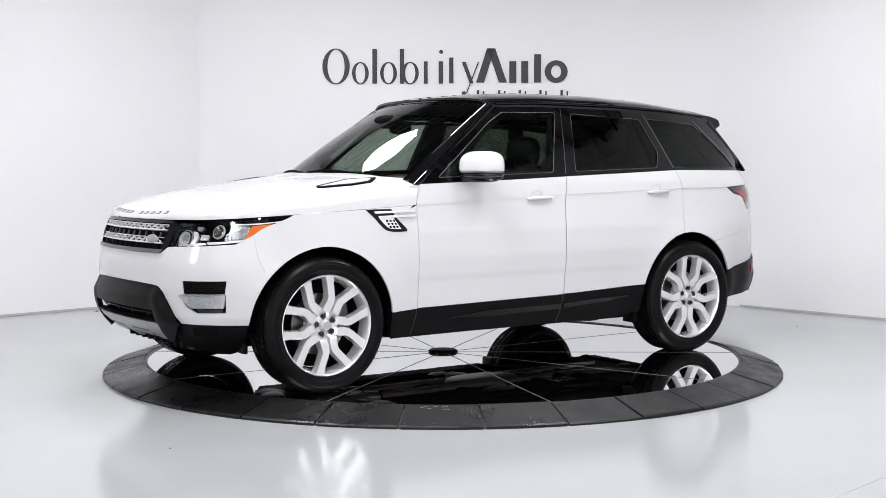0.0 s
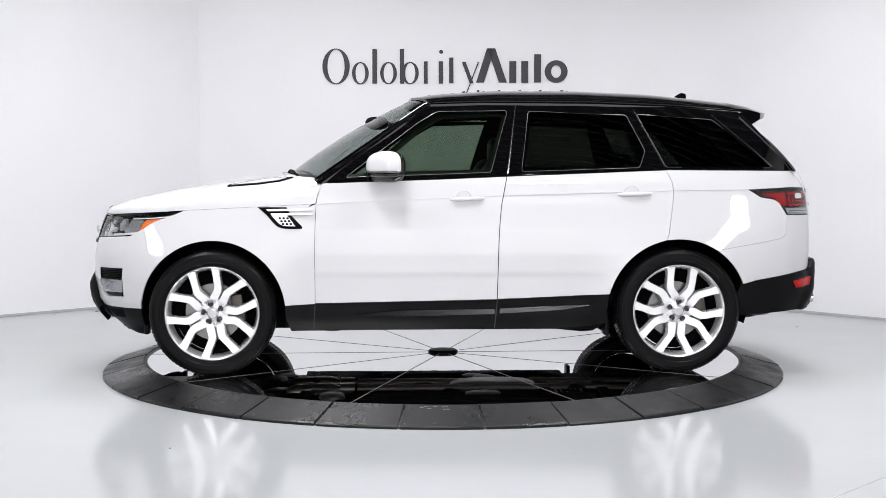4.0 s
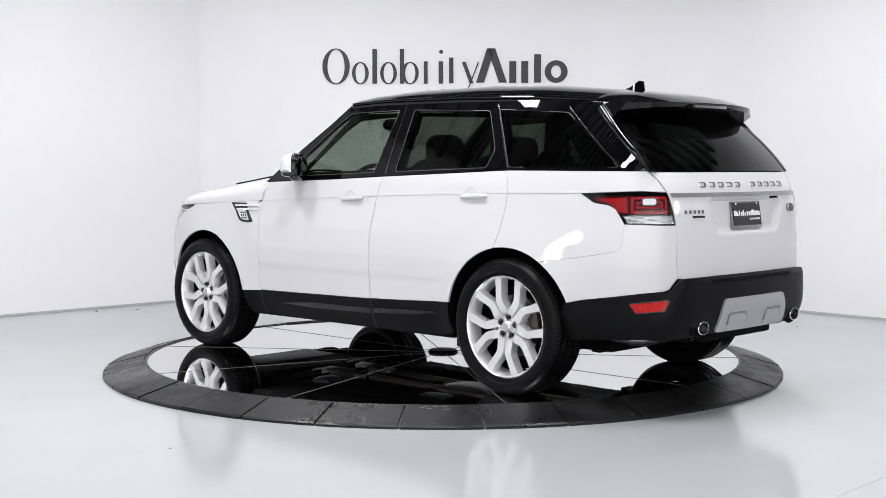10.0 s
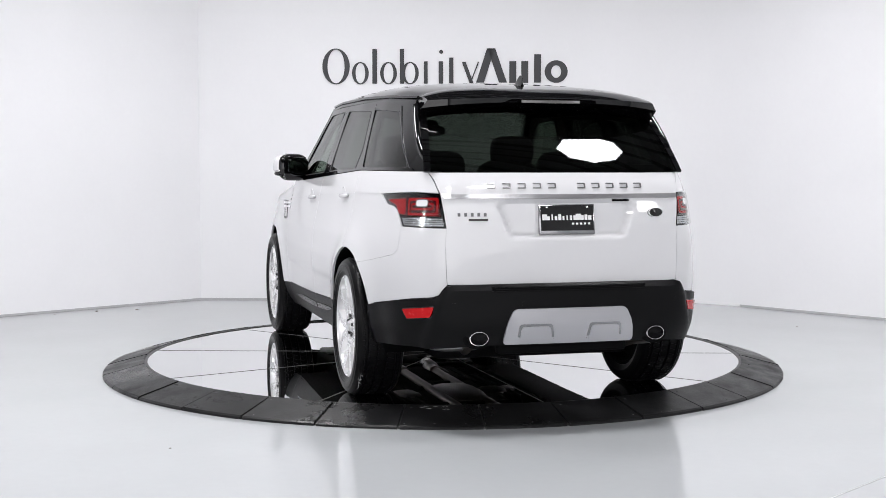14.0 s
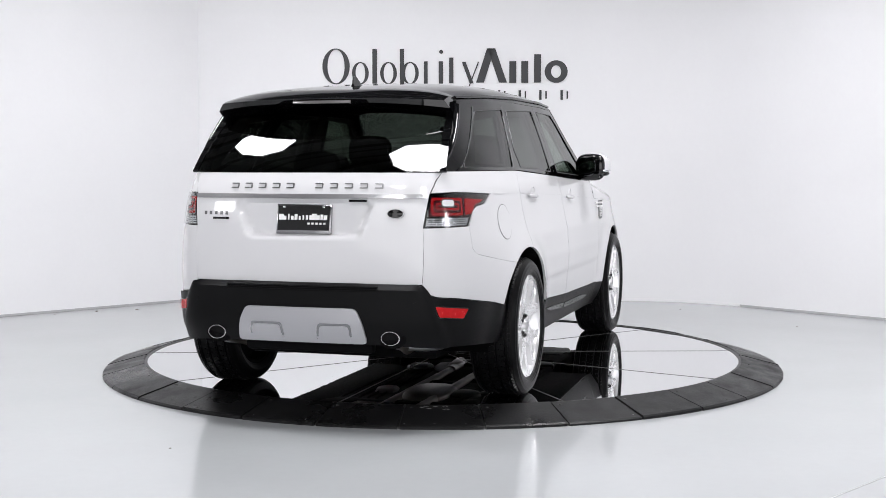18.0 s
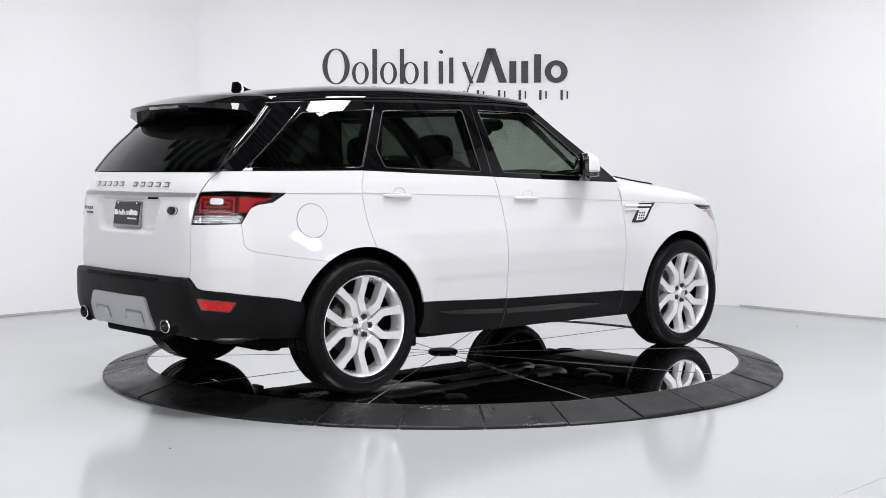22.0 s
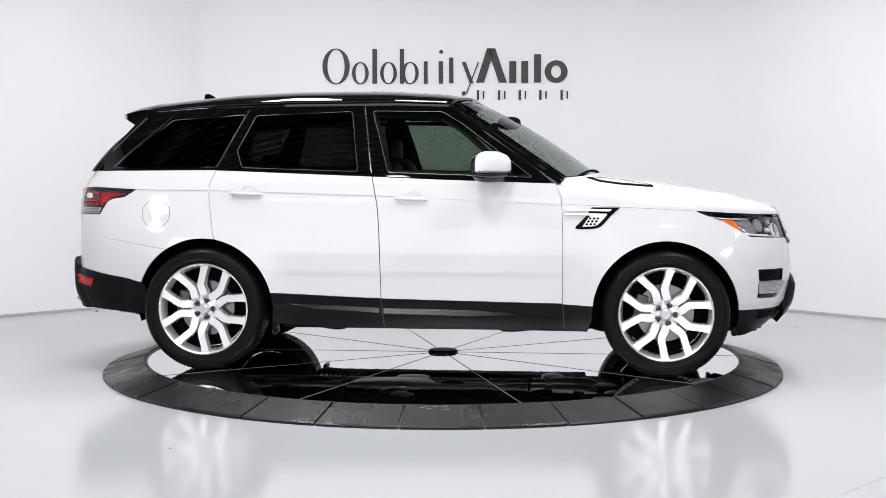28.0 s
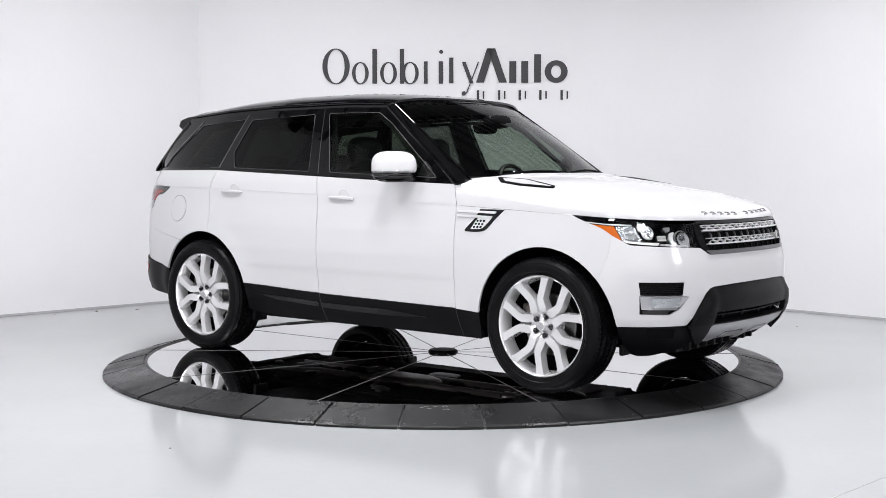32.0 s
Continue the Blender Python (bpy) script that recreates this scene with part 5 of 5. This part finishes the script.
# door handles: a shallow bowl and a bar over it
for doors, hx, hz, tilt in ((front_doors, -.105, 1.098, -.03), (rear_doors, -1.165, 1.128, -.03)):
    for sg, door in ((1, doors[0]), (-1, doors[1])):
        y = abs(skin(at_x(hx, hz), hz).y)
        tilt_m = Matrix.Translation((hx, sg * y, hz)) @ Matrix.Rotation(radians(2.2), 4, "Y")
        bm = blob(0, sg * .012, 0, .108, .015, .0125, 2.8, 28, 14)
        h = part("door_handle", bm, PAINT, door, "body-coloured door handle")
        h.matrix_basis = tilt_m
        bowl = part("handle_bowl", sheet(side_poly(arc(hx + .02, hz + .006, .052, 0, 360, 28)[:-1]), lambda u, v, o: skin_off(u, v, o - .012), depth=.0, gap=0, flip=sg < 0), PAINT, door)
        bm = lathe([(0, .052), (.0022, .050), (.0022, .046), (0, .044)], 32, True)
        part("bowl_lip", bm, PAINT, door).matrix_basis = Matrix.Translation((hx + .02, sg * (y - .001), hz + .004)) @ Matrix.Rotation(radians(0 if sg > 0 else 180), 4, "Z") @ Matrix.Rotation(radians(-8), 4, "X")

# a fine swage line along the shoulder
for sg, own in ((1, (front_doors[0], rear_doors[0], quarters[0])), (-1, (front_doors[1], rear_doors[1], quarters[1]))):
    for ob, x0, x1 in ((own[0], .832, -.325), (own[1], -.342, -1.40), (own[2], -1.42, -1.90)):
        xs = np.linspace(x0, x1, 12)
        pl = [(x, crease_z(x) + .0035) for x in xs] + [(x, crease_z(x) - .0025) for x in xs[::-1]]
        part("swage_line", sheet(side_poly(pl), skin_off, off=.0035, depth=.0035, gap=0, flip=sg < 0), PAINT, ob)

# wing vents
for sg, wing in ((1, wings[0]), (-1, wings[1])):
    fl = sg < 0
    out = smooth_line([(1.198, 1.047), (1.14, .995), (1.085, .935), (1.045, .917), (.985, .912), (.925, .914)], 3) + [(.922, .926), (.985, .99), (1.0, 1.012), (1.02, 1.047)]
    vent = part("wing_vent", sheet(side_poly(out), skin_off, off=.003, depth=.006, gap=0, flip=fl, step=.04), BLACK_GLOSS, wing, "black side vent with silver blades")
    mesh_poly = smooth_line([(1.115, 1.0), (1.075, .955), (1.04, .932), (.965, .928)], 3) + [(1.005, .985), (1.02, 1.0)]
    part("vent_plate", sheet(side_poly(mesh_poly), skin_off, off=.006, depth=.004, gap=0, flip=fl, step=.03), TRIM_BRIGHT, vent)
    for r in range(3):
        for c in range(5):
            hx, hz = .992 + c * .024 + r * .010 - .0, .942 + r * .018
            if hx > 1.03 + (hz - .93) * 1.05:
                continue
            part("vent_hole", sheet(side_poly(rounded([(hx - .009, hz), (hx - .004, hz + .0065), (hx + .006, hz + .0065), (hx + .009, hz), (hx + .004, hz - .0065), (hx - .006, hz - .0065)], .002, 2)), skin_off, off=.0075, depth=0, gap=0, flip=fl, step=.05), BLACK_GLOSS, vent)
    for z0, x1 in ((1.033, 1.145), (1.006, 1.118)):
        pl = [(.858, z0 + .006), (x1, z0 + .001), (x1 - .012, z0 - .012), (.858, z0 - .007)]
        part("vent_blade", sheet(side_poly(pl), skin_off, off=.012, depth=.009, gap=0, flip=fl), TRIM_BRIGHT, vent, "bright silver vent blade")

# bonnet vents
def bonnet_at(x, y):
    """Height of the bonnet at x, y."""
    lo, hi = .05, S_DOOR
    for _ in range(30):
        mid = (lo + hi) / 2
        if hood(mid, 0).x > x:
            lo = mid
        else:
            hi = mid
    w = hood(mid, 1).y
    return hood(mid, max(-1, min(1, y / w))).z


def on_bonnet(x, y, o=0.0):
    return Vector((x, y, bonnet_at(x, y) + o))


for sg in (1, -1):
    q = [(.985, .70), (1.07, .785), (1.2, .785), (1.41, .73), (1.40, .69), (1.17, .64)]
    bv = part("bonnet_vent", sheet(rounded(q, .015, 2), on_bonnet, off=.007, depth=.012, gap=0, flip=sg < 0), BLACK_MATT, bonnet, "black-edged bonnet vent")
    q = shrunk(q, .024)
    part("vent_panel", sheet(rounded(q, .012, 2), on_bonnet, off=.0085, depth=.003, gap=0, flip=sg < 0), PAINT, bv)

# letters on the bonnet's lip and on the tailgate: plain bars
def letter_bars(w, h):
    bm = bmesh.new()
    for k in (-1, 1):
        add_box(bm, -.003, .003, -w, w, k * h - .0024, k * h + .0024)
    add_box(bm, -.003, .003, w - .003, w + .003, -h, h)
    return bm


for i in range(11):
    if i == 5:
        continue
    y = (i - 5) * .077
    o = part("letter_bar", letter_bars(.017, .010), SATIN_DARK, bonnet)
    x = skin(front_y(y, .99), .99).x - .034
    p = on_bonnet(x, y, .001)
    n = Vector((bonnet_at(x - .012, y) - bonnet_at(x + .012, y), 0, .024)).normalized()
    o.matrix_basis = Matrix.Translation(p) @ n.to_track_quat("X", "Z").to_matrix().to_4x4()
    y = (i - 5) * .0805
    o = part("letter_bar", letter_bars(.020, .0115), SATIN_DARK, tailgate)
    p, q = skin_off(rear_y(y, 1.199), 1.199, .002), skin_off(rear_y(y, 1.199), 1.199, .05)
    o.matrix_basis = Matrix.Translation(p) @ (q - p).to_track_quat("X", "Z").to_matrix().to_4x4()


def tail_bar(y0, y1, z0, z1, mat, off, parent, name, label=""):
    return part(name, sheet([(rear_y(y0, z0), z0), (rear_y(y1, z0), z0), (rear_y(y1, z1), z1), (rear_y(y0, z1), z1)], skin_off, off=off, depth=.005, gap=0), mat, parent, label)


for i in range(5):
    tail_bar(.580 - i * .033, .566 - i * .033, 1.045, 1.063, LETTER, .004, tailgate, "script_bar")
tail_bar(.525, .427, 1.022, 1.033, BLACK_GLOSS, .004, tailgate, "script_bar")
bm = lathe([(-.003, .046), (.003, .045), (.006, .038), (.006, 0)], 28)
for v in bm.verts:
    v.co.z *= .56
o = part("badge", bm, BLACK_GLOSS, tailgate, "oval dark badge")
badge_ring = part("badge_ring", lathe([(.004, .046), (.008, .044), (.008, .041), (.004, .039)], 28, True), SATIN, o)
for v in badge_ring.data.vertices:
    v.co.z *= .56
p, q = skin_off(rear_y(-.498, 1.058), 1.058, .003), skin_off(rear_y(-.498, 1.058), 1.058, .05)
o.matrix_basis = Matrix.Translation(p) @ (q - p).to_track_quat("Y", "Z").to_matrix().to_4x4()
# dealer plate, leaning a little: black field in a chrome frame, its lettering as bars
px0 = skin(END, 1.03).x + .012
dealer = part("dealer_plate", box(px0 - .006, px0 + .01, -.153, .153, .950, 1.104, .004), GUNMETAL, tailgate, "chrome plate frame round a black dealer plate")
part("plate_field", box(px0 - .010, px0 - .004, -.144, .144, .968, 1.096), BLACK_GLOSS, dealer)
for i, (w, h) in enumerate(((.026, .03), (.014, .02), (.008, .03), (.014, .02), (.016, .03), (.010, .02), (.008, .024), (.012, .024), (.014, .024), (.028, .032), (.018, .024), (.014, .028), (.020, .024))):
    y = .128 - i * .0205
    part("plate_bar", box(px0 - .0125, px0 - .0095, y - w * .5 - .004, y + w * .5 - .004, 1.022, 1.022 + h), PLATE_WHITE, dealer)
for i in range(5):
    y = -.03 - i * .022
    part("plate_bar", box(px0 - .0125, px0 - .0095, y - .006, y + .006, .998, 1.008), PLATE_WHITE, dealer)
for sg in (1, -1):
    part("plate_screw", box(px0 - .013, px0 - .005, sg * .11 - .006, sg * .11 + .006, 1.084, 1.096, .002), CHROME, dealer)
dealer.matrix_basis = Matrix.Translation((px0, 0, .95)) @ Matrix.Rotation(radians(8.5), 4, "Y") @ Matrix.Translation((-px0, 0, -.95))
tail_bar(-.25, -.345, 1.118, 1.128, BLACK_MATT, .002, tailgate, "handle_slot")

# wipers
for y0, y1 in ((.55, -.02), (-.08, -.62)):
    bm = bmesh.new()
    pts = [windscreen(y0 / .835 + (y1 - y0) / .835 * t, .03 + .05 * t * 0 + .03 * math.sin(t * 3), .018) for t in (0, .25, .5, .75, 1)]
    tube([tuple(p) for p in pts], .008, 6, bm)
    part("wiper", bm, BLACK_MATT, car, "black windscreen wiper")

# ---- cabin ----
part("cabin_floor", box(-2.15, 1.0, -.78, .78, .42, .50), BLACK_MATT, car)
part("dashboard", blob(.72, 0, 1.07, .26, .78, .16, 3), LEATHER, car, "black dashboard")
part("instrument_hood", blob(.58, .38, 1.20, .12, .17, .05, 2.6), LEATHER, car)
part("door_lining", box(-.97, .85, .80, .83, .5, 1.22, .01), LEATHER, car)
part("door_lining", box(-.97, .85, -.83, -.80, .5, 1.22, .01), LEATHER, car)
bm = bmesh.new()
n = 40
tube([(0, .185 * math.cos(2 * math.pi * k / n), .185 * math.sin(2 * math.pi * k / n)) for k in range(n + 1)], .016, 8, bm)
wheel_st = part("steering_wheel", bm, LEATHER, car, "black steering wheel")
wheel_st.matrix_basis = Matrix.Translation((.36, .38, 1.14)) @ Matrix.Rotation(radians(-25), 4, "Y")
part("wheel_boss", blob(.01, 0, 0, .02, .07, .06, 2.5), LEATHER, wheel_st)
for k in (0, 1, 2):
    t = radians((0, 180, 270)[k])
    part("wheel_spoke", tube([(.01, .05 * math.cos(t), .05 * math.sin(t)), (0, .18 * math.cos(t), .18 * math.sin(t))], .014, 6), LEATHER, wheel_st)


def seat(x, y, w=.25, tall=.62):
    s = part("seat", blob(x + .05, y, .80, .27, w, .11, 3.4), LEATHER, car, "black leather seat")
    bm = blob(0, 0, 0, .10, w, tall * .5, 3.2)
    bmesh.ops.transform(bm, matrix=Matrix.Translation((x - .26, y, .80 + tall * .46)) @ Matrix.Rotation(radians(-14), 4, "Y"), verts=bm.verts)
    part("backrest", bm, LEATHER, s)
    hx, hz = x - .26 - .12, .80 + tall * .46 + tall * .5 + .045
    part("headrest", blob(hx, y, hz, .06, .15, .105, 3.2), LEATHER, s)
    for d in (-.05, .05):
        part("headrest_post", tube([(hx, y + d, hz - .18), (hx, y + d, hz)], .007, 6), CHROME, s)


for y in (.38, -.38):
    seat(-.02, y, .25, .58)
    seat(-.95, y, .24, .46)
seat(-.95, 0, .14, .40)
rvm = part("rear_view_mirror", blob(.36, 0, 1.56, .025, .125, .042, 3), BLACK_MATT, car, "black interior mirror")
part("sensor_pod", blob(.46, 0, 1.60, .08, .10, .045, 2.6), BLACK_MATT, rvm)
part("parcel_shelf", box(-2.12, -1.35, -.70, .70, 1.12, 1.15, .01), LEATHER, car)
part("headlining", sheet([(-1.85, -.93), (.12, -.93), (.12, .93), (-1.85, .93)], roof, off=-.05, depth=0, gap=0, step=.2), LEATHER, car)
for sg in (1, -1):
    part("inner_pillar", sheet([(-.27, 1.24), (-.44, 1.24), (-.50, 1.68), (-.37, 1.68)], cabin_side, off=-.035, depth=.02, gap=0, flip=sg < 0), LEATHER, car)
    part("inner_pillar", sheet([(-1.22, 1.26), (-1.36, 1.26), (-1.20, 1.66), (-1.10, 1.66)], cabin_side, off=-.035, depth=.02, gap=0, flip=sg < 0), LEATHER, car)

for sg in (1, -1):
    # dark lining round the windows, inside
    lining = [(.60, 1.21), (.12, 1.66), (-1.80, 1.63), (-2.12, 1.29), (-1.2, 1.27)]
    holes = [shrunk(w, .022) for w in ([(.56, 1.252), (-.258, 1.272), (-.372, 1.655), (.055, 1.64), (.19, 1.56)],
                                       [(-.452, 1.285), (-1.205, 1.30), (-1.245, 1.40), (-1.135, 1.628), (-.505, 1.652)],
                                       [(-1.375, 1.305), (-1.90, 1.305), (-1.63, 1.59), (-1.205, 1.63)])]
    part("window_lining", sheet(lining, cabin_side, holes=holes, off=-.05, depth=.012, gap=0, flip=sg < 0, step=.1), LEATHER, car)

# ---- underside ----
part("floor_pan", box(-1.90, 1.90, -.56, .56, .245, .36, .02), BLACK_MATT, car)
for sg in (1, -1):
    part("side_rail", box(-.95, 1.0, sg * .70 - .17, sg * .70 + .17, .268, .36, .02), BLACK_MATT, car)
    part("mud_flap", box(-1.015, -.985, sg * .82 - .06, sg * .82 + .06, .225, .33, .010), BLACK_PLASTIC, car)
    part("rear_arm", tube([(-1.44, sg * .72, .36), (-1.36, sg * .45, .30), (-1.40, sg * .2, .32)], .03, 8), IRON, car)
    part("front_arm", tube([(1.48, sg * .72, .34), (1.40, sg * .45, .27), (1.32, sg * .28, .29)], .03, 8), BLACK_MATT, car)
    part("exhaust_pipe", tube([(-2.36, sg * .47, .40), (-2.22, sg * .47, .37), (-2.05, sg * .44, .32), (-1.75, sg * .36, .29), (-1.55, sg * .2, .26), (-1.1, sg * .12, .238), (.6, sg * .12, .238)], .032, 12), IRON, car)
    part("muffler", blob(-2.02, sg * .50, .352, .15, .16, .036, 3), FINISHER, car, "dull silver rear muffler")
    part("drive_shaft", tube([(sg * 0 - 1.44, sg * .18, .37), (-1.44, sg * .74, .38)], .022, 8), IRON, car)
part("differential", blob(-1.44, 0, .34, .16, .17, .10, 2.4), BLACK_MATT, car)
part("gearbox", blob(.55, 0, .32, .42, .17, .09, 2.8), BLACK_MATT, car)
part("propshaft", tube([(.2, 0, .31), (-1.35, 0, .33)], .035, 10), BLACK_MATT, car)
part("centre_muffler", blob(-.35, -.02, .240, .30, .16, .045, 3), IRON, car)
for x in (-1.75, -1.1, -.7, .95, 1.3):
    part("crossmember", box(x - .04, x + .04, -.52, .52, .228, .30, .015), BLACK_MATT, car)
bm = bmesh.new()
for i in range(8):
    add_box(bm, -.95 + i * .035, -.935 + i * .035, .18, .50, .236, .262, .003)
part("heat_shield", bm, IRON, car)
part("tow_bar", box(-2.37, -2.30, -.36, .36, .33, .41, .02), BLACK_MATT, car)
for sg in (1, -1):
    for wx in WHEEL_X:
        part("hub_carrier", blob(wx, sg * .72, .39, .09, .07, .12, 2.6), BLACK_MATT, car)

# brackets, shields and housings that hang under the floor
rng = random.Random(11)
for k in range(26):
    x, y = -1.75 + 3.4 * rng.random(), -.46 + .92 * rng.random()
    l, w, h = .06 + .14 * rng.random(), .03 + .08 * rng.random(), .02 + .03 * rng.random()
    bm = blob(0, 0, 0, l, w, h, 3.2, 14, 10)
    bmesh.ops.rotate(bm, verts=bm.verts, cent=(0, 0, 0), matrix=Matrix.Rotation((rng.random() - .5) * 1.2, 3, "Z") @ Matrix.Rotation((rng.random() - .5) * .3, 3, "Y"))
    bmesh.ops.translate(bm, verts=bm.verts, vec=(x, y, .256))
    part("underside_bracket", bm, (CAST, BLACK_MATT, BLACK_MATT, BLACK_PLASTIC)[k % 4], car)
for d in (1, -1):
    # pressed floor shields with lengthwise ribs
    for k in range(5):
        y = d * (.26 + .06 * k)
        part("shield_rib", tube([(.85, y, .250), (.1, y + d * .015, .243), (-.55, y + d * .02, .244), (-.95, y - d * .02, .252)], [.006, .011, .011, .005], 8), BLACK_MATT, car)
    part("exhaust_clamp", tube([(.62, d * .12, .238), (.72, d * .12, .238)], .042, 14), STEEL, car)
    part("catalyst", tube([(.72, d * .13, .242), (.78, d * .14, .244), (1.02, d * .16, .248), (1.08, d * .17, .252)], [.034, .055, .055, .036], 16), STEEL, car, "round steel catalyst can")
    part("arm_bush", blob(1.34, d * .30, .285, .05, .04, .05, 2.4), CAST, car)
part("cross_brace", tube([(1.25, -.45, .275), (1.05, 0, .265), (1.25, .45, .275)], .018, 8), CAST, car)


# ---- the wall sign: its wording as plain upright bars ----
sign = empty("wall_sign", Matrix.Translation((0, 4.20, 0)))
tagged(sign, "charcoal bar lettering on the white back wall", "sign")


def bar(x0, x1, z0, z1):
    y = 4.24 - .11 * ((x0 + x1) / 2 + 2.51) / 4.81 - 4.20
    part("bar", box(x0, x1, y - .014, y - .001, z0, z1), SIGN_DARK, sign)


def sign_y(x):
    return 4.24 - .11 * (x + 2.51) / 4.81 - 4.20


def slab(outline, inner=None):
    """A flat shape of (x, z), 13 mm thick, on the wall; inner is the outline of its hole, point for point."""
    bm = bmesh.new()
    rings = []
    for pts in (outline, inner) if inner else (outline,):
        rings.append([[bm.verts.new((x, sign_y(x) - d, z)) for x, z in pts] for d in (.014, .001)])
    n = len(outline)
    for k in range(n):
        l = (k + 1) % n
        for f, b in rings:
            bm.faces.new((f[k], f[l], b[l], b[k]))
        if inner:
            bm.faces.new((rings[0][0][k], rings[0][0][l], rings[1][0][l], rings[1][0][k]))
    if not inner:
        bm.faces.new(rings[0][0])
    bmesh.ops.recalc_face_normals(bm, faces=bm.faces)
    part("sign_shape", bm, SIGN_DARK, sign)


def oval(cx, cz, rx, rz, wx=0.0, wz=0.0, n=40):
    """A plain oval; with wx and wz a ring of those widths at its sides and at its top and foot."""
    out = [(cx + rx * math.cos(2 * math.pi * k / n), cz + rz * math.sin(2 * math.pi * k / n)) for k in range(n)]
    inn = [(cx + (rx - wx) * math.cos(2 * math.pi * k / n), cz + (rz - wz) * math.sin(2 * math.pi * k / n)) for k in range(n)]
    slab(out, inn if wx else None)


def slant(x0, z0, x1, z1, w):
    slab([(x0 - w, z0), (x0 + w, z0), (x1 + w, z1), (x1 - w, z1)])


for row in ((-1.094, 2.402, .140, .182, .052, .010), (-.845, 2.333, .086, .113, .036, .010), (-.557, 2.333, .086, .113, .036, .010),
            (-.335, 2.333, .088, .113, .036, .010), (1.153, 2.346, .117, .114, .066, .050)):
    oval(*row)
for cx, cz, r in ((.212, 2.126, .022), (-.019, 2.548, .020)):
    oval(cx, cz, r, r)
for row in ((-.722, -.674, 2.226, 2.578), (-.441, -.398, 2.226, 2.578), (-.195, -.157, 2.226, 2.452), (-.043, 0.0, 2.226, 2.452),
            (.063, .106, 2.230, 2.490), (.677, .747, 2.232, 2.453), (.799, .869, 2.232, 2.453), (.929, .999, 2.236, 2.522)):
    bar(*row)
slant(.212, 2.446, .292, 2.228, .020)
slant(.362, 2.446, .240, 2.128, .006)
slant(.488, 2.582, .378, 2.236, .040)
slant(.492, 2.582, .612, 2.236, .040)
SMALL = ((0.345, 0.369, 2.06, 2.158), (0.407, 0.421, 2.071, 2.149), (0.562, 0.585, 2.06, 2.158), (0.623, 0.638, 2.071, 2.149),
        (0.772, 0.796, 2.06, 2.158), (0.834, 0.848, 2.071, 2.149), (0.983, 1.006, 2.06, 2.158), (1.044, 1.059, 2.071, 2.149),
        (1.199, 1.223, 2.06, 2.158), (1.261, 1.275, 2.071, 2.149))
for row in SMALL:
    bar(*row)


# ---- movement: the plate turns, and the car with it ----
def motions():
    off = .0104
    walk(car, [(t, pose(-off * math.sin(radians(y)), off * math.cos(radians(y)), PLATE_Z, 0, 0, y)) for t, y in TURNS])
    walk(plate, [(t, pose(0, 0, 0, 0, 0, y)) for t, y in TURNS])


motions()
